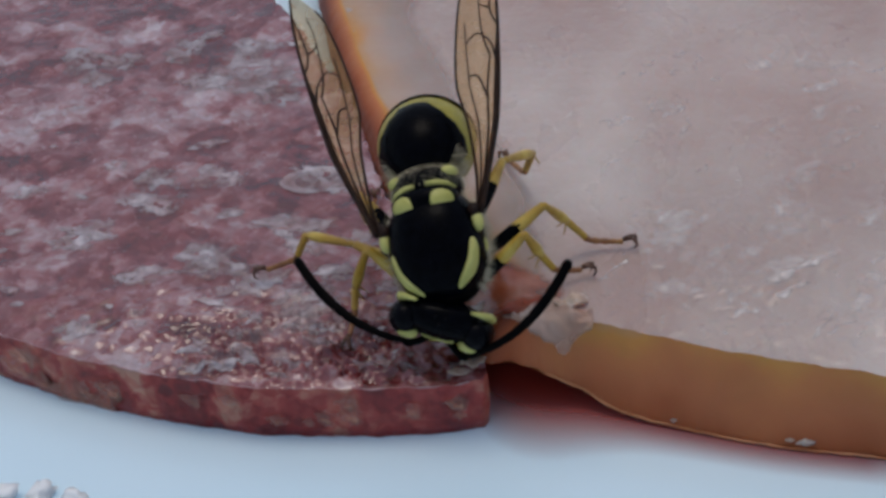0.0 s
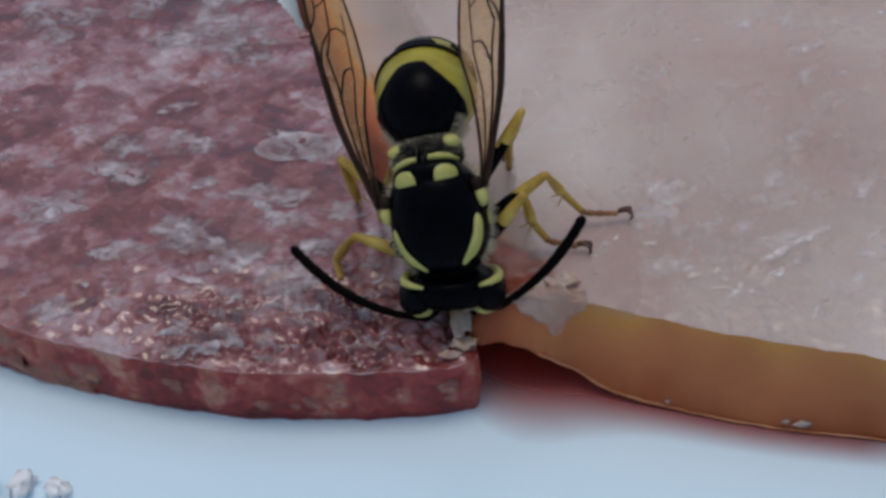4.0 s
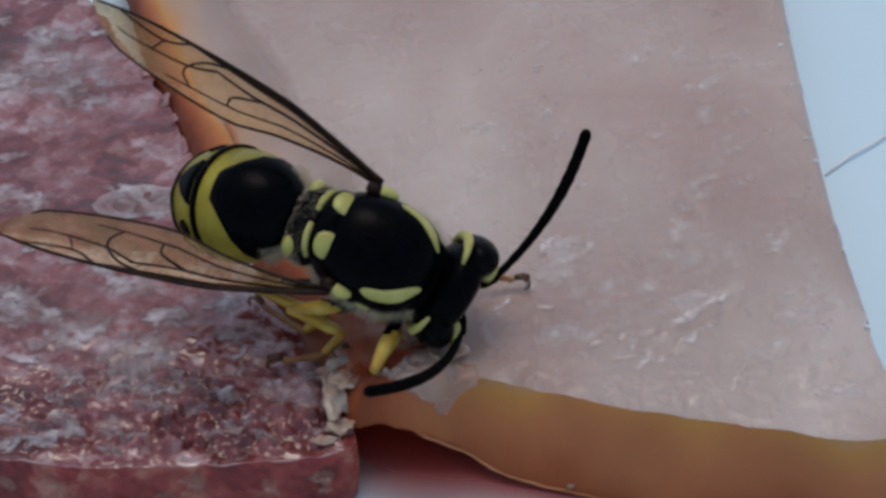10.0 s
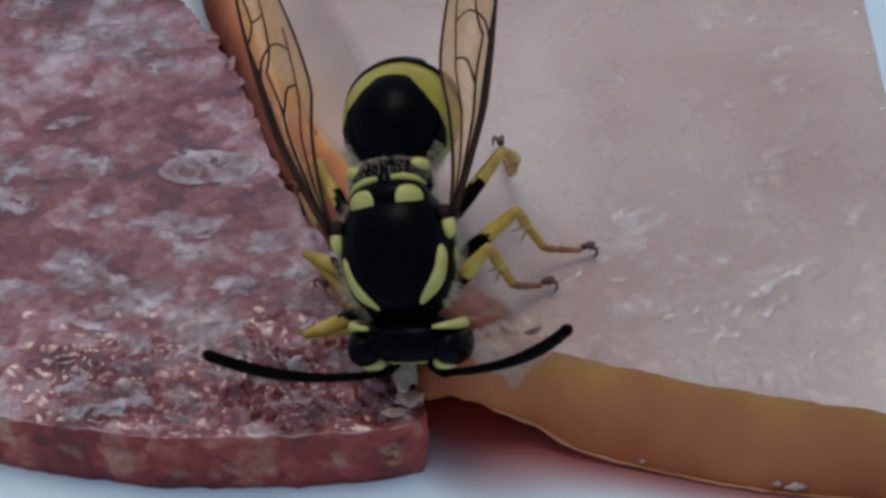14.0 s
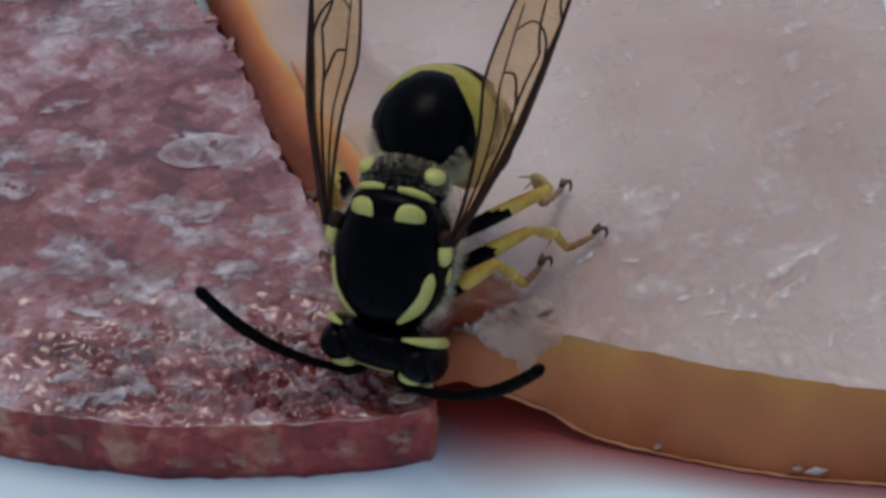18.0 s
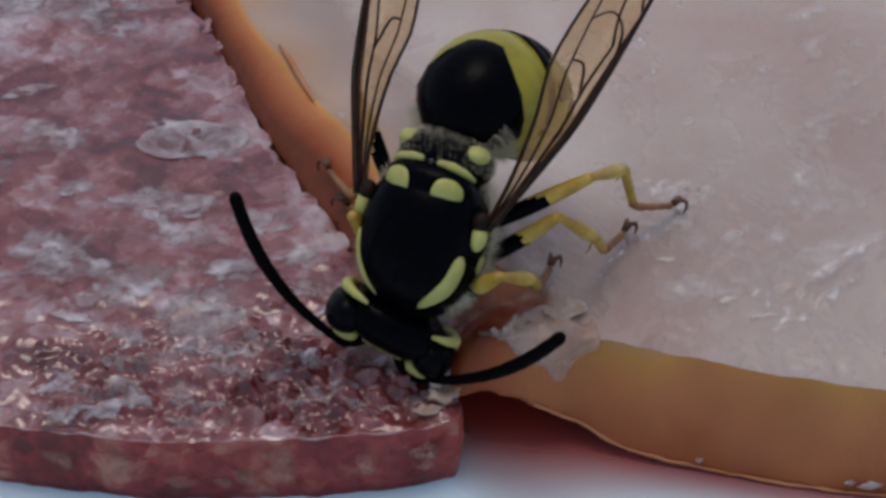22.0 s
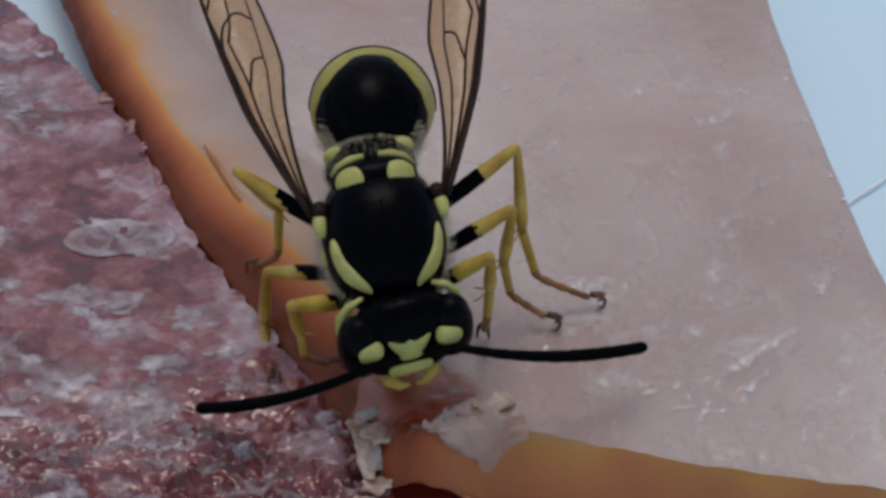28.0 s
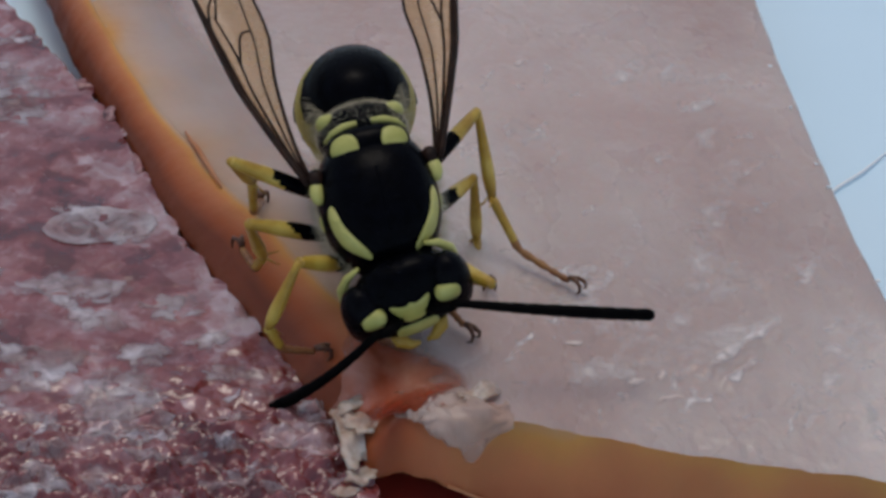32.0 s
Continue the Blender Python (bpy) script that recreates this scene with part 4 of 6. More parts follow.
    groove = part("bitten_groove", (gv, [(i * m + j, i * m + (j + 1) % m, (i + 1) * m + (j + 1) % m, (i + 1) * m + j) for i in range(3) for j in range(m)] + [tuple(range(3 * m, 4 * m))]), BITTEN, ham, "wet red bitten groove")
    groove.data.attributes.new("tone", "FLOAT", "POINT").data.foreach_set("value", gt)

    def rag(cx, cy, z, rx, ry, rz, tilt, seed, mat=SHRED, name="torn_shred"):
        rng = random.Random(seed)
        edge = [1 + 0.6 * noise.noise(Vector((math.cos(2 * math.pi * j / 20) * 1.6, math.sin(2 * math.pi * j / 20) * 1.6, seed * 2.3))) + rng.uniform(-0.1, 0.1) for j in range(20)]
        rings = []
        for q in (0.25, 0.5, 0.75, 0.93, 1.0, 0.97, 0.75, 0.5, 0.25):
            ring = []
            for j in range(20):
                a = 2 * math.pi * j / 20
                x, y = rx * q * edge[j] * math.cos(a), ry * q * edge[j] * math.sin(a)
                crease = 0.26 * noise.noise(Vector((x * 2.0, y * 2.0, seed))) + 0.14 * abs(noise.noise(Vector((x * 4, y * 4, seed + 4.0))))
                ring.append((x, y, crease + (-0.05 if len(rings) < 4 else 0.05 if len(rings) > 4 else 0)))
            rings.append(ring)
        shape = moved(loft(rings), Matrix.Translation((cx, cy, z)) @ Matrix.Rotation(rz, 4, "Z") @ Matrix.Rotation(tilt, 4, "X"))
        part(name, shape, mat, ham)
    rag(-0.55, 2.1, 2.45, 0.3, 0.5, 0.2, 0.2, 5)
    rag(-0.35, 2.6, 2.6, 0.4, 0.22, 0.6, 0.3, 6)
    rag(-0.2, 1.35, 2.3, 0.42, 0.3, 0.1, 0.4, 7)
    rag(-0.3, 0.55, 2.15, 0.42, 0.22, 0.1, 0.2, 10)
    rag(-0.15, 1.72, 2.75, 0.4, 0.28, 0.2, -0.3, 11)
    rag(-0.42, 1.29, 2.45, 0.34, 0.6, 0.1, 0.3, 12)
    rag(2.75, 2.15, 3.22, 0.55, 0.28, 0.25, -0.25, 13)
    rag(-0.75, 0.1, 2.12, 0.3, 0.14, 0.1, 0.2, 14)
    # a thin ridge of fat peeling up beside the left rim
    peel = [(-3.89 + 0.87 * q, 13.78 + -2.79 * q, ham_height(-3.89 + 0.87 * q, 13.78 + -2.79 * q) + 0.05 + 0.1 * math.sin(math.pi * q)) for q in (k / 12 for k in range(13))]
    part("peeling_ridge", tube(peel, [0.03 + 0.05 * math.sin(math.pi * k / 12) for k in range(13)], 8), FLESH, ham, "pale ridge of fat peeling up")


build_ham()

# ---- the rind's reddish shade and reflection, painted as a sheet on the plate ----
def build_rind_shade():
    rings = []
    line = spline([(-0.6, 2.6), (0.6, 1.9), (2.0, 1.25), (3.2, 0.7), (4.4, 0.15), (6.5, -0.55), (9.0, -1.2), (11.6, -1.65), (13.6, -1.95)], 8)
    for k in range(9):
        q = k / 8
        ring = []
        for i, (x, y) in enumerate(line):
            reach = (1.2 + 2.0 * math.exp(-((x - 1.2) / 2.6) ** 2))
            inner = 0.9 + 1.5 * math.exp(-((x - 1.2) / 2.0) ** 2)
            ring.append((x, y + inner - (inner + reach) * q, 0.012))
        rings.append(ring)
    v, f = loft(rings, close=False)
    ob = new("rind_shade", data_of("rind_shade", (v, f), RIND_SHADE))
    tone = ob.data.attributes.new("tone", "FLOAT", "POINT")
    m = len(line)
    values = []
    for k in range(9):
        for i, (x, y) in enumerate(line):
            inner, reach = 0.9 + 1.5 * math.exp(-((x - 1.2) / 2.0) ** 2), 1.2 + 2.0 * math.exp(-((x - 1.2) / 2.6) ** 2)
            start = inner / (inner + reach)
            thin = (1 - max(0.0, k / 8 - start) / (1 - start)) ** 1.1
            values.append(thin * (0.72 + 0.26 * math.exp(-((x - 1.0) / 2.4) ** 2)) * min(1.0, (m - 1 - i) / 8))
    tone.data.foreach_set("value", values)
    tagged(ob, "soft reddish shade and reflection of the ham rind, painted on the plate", "juice")


build_rind_shade()

# ---- the wasp ----
NECK, WAIST = (0, -1.7, -0.2), (0, 1.7, -0.35)
ELBOW_RIGHT, ELBOW_LEFT = (-0.98, -1.64, -0.23), (0.98, -1.64, -0.23)
HINGE_RIGHT, HINGE_LEFT = (-1.58, 0.52, 0.52), (1.58, 0.52, 0.52)
THORAX = ((0, -0.1, -0.2), (1.52, 1.8, 1.5), 2.35)


def dome(x, y, c, r, power, lift=0.02):
    q = 1 - abs((x - c[0]) / r[0]) ** power - abs((y - c[1]) / r[1]) ** power
    return c[2] + r[2] * max(q, 0.0) ** (1 / power) + lift


def badge(outline, height, steps=5):
    """A raised patch with that outline (x, y) lying on a curved surface."""
    loop = spline(outline, steps, True)
    box = (min(p[0] for p in loop), min(p[1] for p in loop), max(p[0] for p in loop), max(p[1] for p in loop))
    spots = far_from(scatter(loop, box, 0.11), loop, 0.06)
    v, f = sheet(loop, spots, height)
    n = len(loop)
    k = len(v)
    v += [(x, y, z - 0.08) for x, y, z in v[:n]]
    f += [(i, (i + 1) % n, k + (i + 1) % n, k + i) for i in range(n)]
    return v, f


def fuzz(count, pick, length, seed):
    rng = random.Random(seed)
    v, f = [], []
    for _ in range(count):
        p, d = pick(rng)
        d = (d + Vector((rng.uniform(-1, 1), rng.uniform(-1, 1), rng.uniform(-1, 1))) * 0.4).normalized()
        s = d.orthogonal().normalized() * 0.006
        w = d.cross(s)
        tip = p + d * length * rng.uniform(0.6, 1.2)
        k = len(v)
        v += [tuple(p + s), tuple(p - s * 0.5 + w), tuple(p - s * 0.5 - w), tuple(tip)]
        f += [(k, k + 1, k + 3), (k + 1, k + 2, k + 3), (k + 2, k, k + 3)]
    return v, f


wasp = new("wasp")
tagged(wasp, "black and yellow wasp with folded wings gnawing the ham", "wasp")


def build_thorax():
    c, r, pw = THORAX
    thorax = part("thorax", ball(c, r, pw, 40, 24), BLACK, wasp, "glossy black thorax")
    part("midline", tube([(0, -1.2 + 0.2 * i, dome(0, -1.2 + 0.2 * i, c, r, pw, 0.0)) for i in range(9)], [0.03] * 9, 6), BLACK, thorax)
    sc, sr = (0, 1.18, 0.42), (1.08, 0.52, 0.68)
    part("scutellum", ball(sc, sr, 2.4, 28, 14), BLACK, thorax)
    part("propodeum", ball((0, 1.75, -0.25), (1.15, 0.75, 1.05), 2.2), BLACK, thorax)
    part("collar", ball((0, -1.45, -0.25), (1.05, 0.55, 0.75), 2.2), MATT_BLACK, thorax)

    def sides(name, shape, mat, label):
        part(name, shape, mat, thorax, label)
        part(name, mirrored(shape), mat, thorax, label)
    sides("scutellar_spot", badge([(0.30, 0.98), (0.62, 0.88), (0.95, 1.0), (0.92, 1.28), (0.66, 1.42), (0.38, 1.34)], lambda x, y: dome(x, y, sc, sr, 2.4)), YELLOW, "yellow spot on the shield")
    sides("rear_stripe", tube([(0.18, 1.72, 0.80), (0.5, 1.70, 0.74), (0.8, 1.62, 0.60), (1.02, 1.5, 0.38)], [0.07, 0.11, 0.10, 0.05], 8), YELLOW, "narrow yellow stripe")
    sides("rear_spot", ball((0.82, 2.06, 0.10), (0.32, 0.24, 0.42), 2.0, 14, 8), YELLOW, "pale yellow spot")
    line = [(1.34, -0.28), (1.37, -0.55), (1.27, -0.98), (1.05, -1.35), (0.62, -1.66), (0.56, -1.58), (0.86, -1.18), (1.08, -0.80), (1.18, -0.42), (1.26, -0.24)]
    sides("collar_stripe", badge(line, lambda x, y: dome(x, y, c, r, pw, 0.03), 4), YELLOW, "yellow collar stripe")
    sides("wing_cap", ball((1.48, 0.28, 0.42), (0.2, 0.34, 0.2), 2.0, 16, 10), YELLOW, "yellow wing cap")
    sides("flank_spot", ball((1.42, -0.35, -0.15), (0.14, 0.3, 0.24), 2.0, 14, 8), YELLOW, "yellow flank spot")
    sides("wing_base", ball((1.45, 0.62, 0.45), (0.22, 0.26, 0.2), 2.0, 14, 8), VEIN, "dark brown wing base")

    def pick(rng):
        a = rng.uniform(0, 2 * math.pi)
        h = rng.uniform(-0.8, 0.12)
        a = a if math.sin(a) > -0.8 else -a
        k = math.sqrt(max(0.05, 1 - h * h))
        d = Vector((math.cos(a) * k, math.sin(a) * k, h))
        q = (abs(d.x) ** pw + abs(d.y) ** pw + abs(d.z) ** pw) ** (-1 / pw)
        return Vector((c[0] + r[0] * d.x * q, c[1] + r[1] * d.y * q, c[2] + r[2] * d.z * q)), d
    ob = part("hairs", fuzz(3600, pick, 0.33, 11), HAIR, thorax, "pale fuzzy hairs")
    ob["kind"] = "stuff"

    def behind(rng):
        d = Vector((rng.uniform(-1, 1), rng.uniform(-0.1, 1.0), rng.uniform(-0.5, 0.9))).normalized()
        return Vector((1.15 * d.x, 1.75 + 0.75 * d.y, -0.25 + 1.05 * d.z)) * 0.99, d
    ob = part("hairs", fuzz(2400, behind, 0.14, 17), HAIR, thorax, "pale hairs before the waist")
    ob["kind"] = "stuff"
    return thorax


def tail(yaw, pitch, roll, bend, side=0):
    """The rear half: the front half's pose, bent up and aside about a hinge."""
    hinge = Vector((0, 1.98 * U, 0.47 * U))
    return joint(WAIST, yaw, pitch, roll) @ Matrix.Translation(hinge) @ Matrix.Rotation(radians(side), 4, "Z") @ Matrix.Rotation(radians(bend), 4, "X") @ Matrix.Translation(-hinge)


AXIS = spline([(0.0, 0.0, 0.26), (0.42, 0.22, 0.72), (1.1, 0.5, 1.3), (1.98, 0.47, 1.52), (2.7, 0.0, 1.5), (3.18, -0.82, 1.26), (3.3, -1.7, 0.82), (3.2, -2.3, 0.12)], 10)


def belly(s, phi, k=1.0):
    """A point of the abdomen: s along it, phi from its back line."""
    x = s * (len(AXIS) - 1)
    i = min(int(x), len(AXIS) - 2)
    q = x - i
    y, z, r = (AXIS[i][j] * (1 - q) + AXIS[i + 1][j] * q for j in range(3))
    a, b = AXIS[max(i - 1, 0)], AXIS[min(i + 2, len(AXIS) - 1)]
    d = Vector((0, b[0] - a[0], b[1] - a[1])).normalized()
    up = Vector((0, -d.z, d.y))
    return Vector((0, y, z)) + Vector((1, 0, 0)) * math.sin(phi) * r * k * 1.04 + up * math.cos(phi) * r * k


def build_abdomen():
    """The front segment, and the rest, which bends on it."""
    cuts = [0.0, 0.50, 0.62, 0.73, 0.83, 0.92, 1.0]
    halves = []
    for k in range(6):
        a, b = cuts[k] - (0.10 if k == 1 else 0), cuts[k + 1] + (0.012 if k < 5 else 0)
        rings = []
        for i in range(13):
            t = i / 12
            s = min(a + (b - a) * t, 1.0)
            rings.append([belly(s, 2 * math.pi * j / 40, (0.95 + 0.05 * t) if k == 1 else 0.975 + 0.03 * t) for j in range(40)])
        shape = loft(rings)
        if k < 2:
            halves.append(part("abdomen" if k == 0 else "rear_abdomen", shape, GOLD, wasp, "yellow front segment with a black shield" if k == 0 else "yellow segments banded with black"))
        else:
            part("segment", shape, GOLD, halves[1])

    def mark(s0, s1, width, centre=0.0, k=1.02, name="black_band", on=1):
        rings = []
        for i in range(13):
            t = i / 12
            s = s0 + (s1 - s0) * t
            w = width(t)
            rings.append([belly(s, centre + w * (2 * j / 24 - 1), k if 0 < j < 24 and 0 < i < 12 else 0.97) for j in range(25)])
        part(name, loft(rings, close=False), BLACK, halves[on], "black marking")
    mark(0.07, 0.44, lambda t: radians(58 + 42 * min(1, t / 0.3) if t < 0.6 else 100 - 66 * (t - 0.6) / 0.24 if t < 0.84 else 16 if t < 0.9 else 19 if t < 0.95 else 9), k=1.03, name="black_shield", on=0)
    for k in range(1, 5):
        a, b = cuts[k], cuts[k + 1]
        mark(a + 0.012, a + (0.16 if k == 1 else 0.34) * (b - a) + 0.01, lambda t: radians(100), k=1.035)
        mark(a + 0.3 * (b - a), b - 0.1 * (b - a), lambda t: radians(26 * (1 - t) + 2), k=1.037)
        for side in (-1, 1):
            mark(a + 0.45 * (b - a), a + 0.8 * (b - a), lambda t: radians(11) * math.sin(math.pi * (0.12 + 0.76 * t)), side * radians(52), k=1.037, name="black_spot")

    def pick(rng):
        s = rng.uniform(0.02, 0.26) if rng.random() < 0.6 else rng.uniform(0.03, 0.13)
        phi = rng.choice((-1, 1)) * rng.uniform(0.0 if s < 0.13 else 1.1, 2.4)
        p = belly(s, phi, 0.99)
        return p, (p - belly(s, phi, 0.5)).normalized() + Vector((0, -0.5, 0))
    ob = part("hairs", fuzz(3400, pick, 0.36, 12), HAIR, halves[0], "pale hairs")
    ob["kind"] = "stuff"
    return halves


def build_head():
    hc, hr = (0, -0.78, -0.5), (1.34, 0.66, 1.28)
    drop = Matrix.Translation((0, 0.08, 0.04))
    head = part("head", moved(ball(hc, hr, 2.4, 36, 22), drop), BLACK, wasp, "black head with yellow face marks")

    def front(x, z, lift=0.03):
        q = 1 - abs(x / hr[0]) ** 2.4 - abs((z - hc[2]) / hr[2]) ** 2.4
        return hc[1] - hr[1] * max(q, 0.02) ** (1 / 2.4) - lift

    def face(name, outline, mat, label, both=False):
        v, f = badge(outline, lambda x, z: 0.0, 4)
        v = [(x, front(x, z) - y * 0.5, z) for x, z, y in v]
        part(name, moved((v, f), drop), mat, head, label)
        if both:
            part(name, moved(mirrored((v, f)), drop), mat, head, label)
    for sg in (-1, 1):
        eye = ball((1.14, -0.98, -0.36), (0.54, 0.56, 0.95), 2.2, 24, 16)
        part("eye", moved(eye if sg > 0 else mirrored(eye), drop), EYE, head, "large black compound eye")
        cheek = tube([(0.86, -0.42, 0.70), (1.2, -0.40, 0.48), (1.42, -0.40, 0.12), (1.45, -0.42, -0.35), (1.36, -0.46, -0.85), (1.12, -0.52, -1.3), (0.84, -0.62, -1.62)], [0.05, 0.10, 0.14, 0.15, 0.15, 0.12, 0.05], 10)
        part("temple_stripe", moved(cheek if sg > 0 else mirrored(cheek), drop), YELLOW, head, "yellow stripe behind the eye")
        scape = tube([(0.36, -1.38, -0.52), (0.6, -1.62, -0.42), (0.85, -1.74, -0.36), (1.03, -1.75, -0.36)], [0.13, 0.12, 0.13, 0.11], 10)
        part("scape", moved(scape if sg > 0 else mirrored(scape), drop), MATT_BLACK, head)
        jaw = tube([(0.58, -1.05, -1.45), (0.55, -1.25, -1.62), (0.32, -1.38, -1.74), (0.08, -1.4, -1.77)], [0.22, 0.19, 0.13, 0.05], 10)
        part("mandible", moved(jaw if sg > 0 else mirrored(jaw), drop), LEG_GOLD, head, "amber jaw")
    for sg in (-1, 1):
        part("eye_spot", moved(ball((sg * 0.98, -1.40, -0.14), (0.34, 0.21, 0.30), 2.4, 16, 10), drop), YELLOW, head, "yellow spot in the notch of the eye")
    face("brow_mark", [(-0.52, 0.02), (-0.16, -0.1), (0, -0.02), (0.16, -0.1), (0.52, 0.02), (0.34, -0.42), (0.2, -0.68), (-0.2, -0.68), (-0.34, -0.42)], YELLOW, "yellow crown mark on the brow")
    face("face_shield", [(-0.5, -0.95), (-0.25, -0.88), (0.25, -0.88), (0.5, -0.95), (0.55, -1.25), (0.36, -1.52), (0, -1.58), (-0.36, -1.52), (-0.55, -1.25)], YELLOW, "yellow face shield")
    for x, y, z in ((0, -1.0, 0.74), (-0.16, -0.8, 0.77), (0.16, -0.8, 0.77)):
        part("ocellus", moved(ball((x, y, z), (0.07, 0.07, 0.06), 2.0, 10, 6), drop), EYE, head)

    def pick(rng):
        a = rng.uniform(0, math.pi)
        d = Vector((math.cos(a), rng.uniform(-0.3, 0.8), math.sin(a))).normalized()
        return Vector((hc[0] + hr[0] * d.x * 0.95, hc[1] + hr[1] * d.y * 0.95, hc[2] + hr[2] * d.z * 0.95)), d
    ob = part("hairs", moved(fuzz(160, pick, 0.26, 13), drop), MATT_BLACK, head, "short black hairs")
    ob["kind"] = "stuff"
    return head


def build_antenna(head, sg):
    pts, rad = [], []
    for i in range(45):
        s = i / 44
        pts.append((sg * 4.9 * s, -0.55 * 4 * s * (1 - s) * (1 - 0.25 * s), 0))
        notch = 0.92 if i % 4 == 0 else 1.0
        rad.append((0.105 + 0.06 * min(1, s * 1.6) - 0.03 * max(0.0, s - 0.7)) * notch * (0.75 if i == 44 else 1))
    name = "antenna"
    return part(name, tube(pts, rad, 12), MATT_BLACK, head, "long black curved antenna")


def build_wing(sg):
    def edge(s):  # lead and rear borders at s along the wing
        lead = 0.10 + 0.30 * math.sin(math.pi * min(s * 0.9, 1)) - 0.1 * s
        rear = -(0.08 + 0.95 * math.sin(math.pi * min(1, 0.08 + 0.72 * s)) * min(1, s * 2.2)) if s < 0.86 else -(0.08 + 0.95 * math.sin(math.pi * 0.7)) * max(0.0, (1 - s) / 0.14) ** 0.6
        lead = lead if s < 0.92 else lead * max(0.0, (1 - s) / 0.08) ** 0.5
        return lead, rear

    def at(s, w):  # w 0 lead, 1 rear; folded along its length
        lead, rear = edge(s)
        x = lead + (rear - lead) * w
        fold = 0.30 * abs(w - 0.35) * min(1, 3 * s) - 0.12 * math.sin(math.pi * w) + 0.03 * noise.noise(Vector((s * 9, w * 4, sg)))
        return (sg * (x + 0.32 * min(1, 3 * s)), 9.3 * s, fold * 0.8)
    rows = [[at(i / 40, j / 10) for j in range(11)] for i in range(41)]
    wing = part("wing", loft(rows, close=False), MEMBRANE, wasp, "clear amber folded wing with dark veins")

    cell = [[tuple(np.array(at(i / 40 * 0.66, j / 5 * (0.34 - 0.3 * i / 40))) + np.array((0, 0, 0.006))) for j in range(6)] for i in range(41)]
    part("border_cell", loft(cell, close=False, caps=False), AMBER_CELL, wing, "brown amber cell along the border")

    def vein(path, r0, r1):
        pts = spline(path, 6)
        p3 = [tuple(np.array(at(min(s, 1.0), w)) + np.array((0, 0, 0.01))) for s, w in pts]
        m = len(p3)
        part("vein", tube(p3, [r0 + (r1 - r0) * i / (m - 1) for i in range(m)], 6), VEIN, wing)
    vein([(0, 0.0), (0.3, 0.0), (0.6, 0.0), (0.85, 0.0), (0.99, 0.1)], 0.085, 0.035)
    vein([(0, 0.12), (0.3, 0.1), (0.55, 0.06), (0.68, 0.0)], 0.06, 0.05)
    vein([(0, 0.3), (0.2, 0.32), (0.42, 0.3), (0.58, 0.22)], 0.05, 0.03)
    vein([(0, 0.55), (0.25, 0.62), (0.5, 0.72), (0.7, 0.82)], 0.035, 0.02)
    vein([(0.02, 0.8), (0.2, 0.93), (0.4, 1.0), (0.7, 1.0), (0.9, 1.0)], 0.055, 0.03)
    vein([(0.42, 0.3), (0.5, 0.5), (0.5, 0.72)], 0.04, 0.03)
    vein([(0.58, 0.22), (0.66, 0.4), (0.78, 0.5), (0.9, 0.55)], 0.04, 0.018)
    vein([(0.55, 0.06), (0.62, 0.18), (0.66, 0.4), (0.66, 0.6), (0.62, 0.78)], 0.04, 0.022)
    vein([(0.68, 0.0), (0.76, 0.2), (0.88, 0.12), (0.93, 0.02)], 0.038, 0.022)
    vein([(0.76, 0.2), (0.78, 0.5)], 0.032, 0.02)
    return wing


LEGS = {"front": ((0.9, -1.3, -1.16), 2.4, 2.1, 1.95), "middle": ((1.06, -0.5, -1.28), 2.55, 2.14, 2.32), "hind": ((1.1, 0.4, -0.78), 2.95, 2.41, 3.3)}


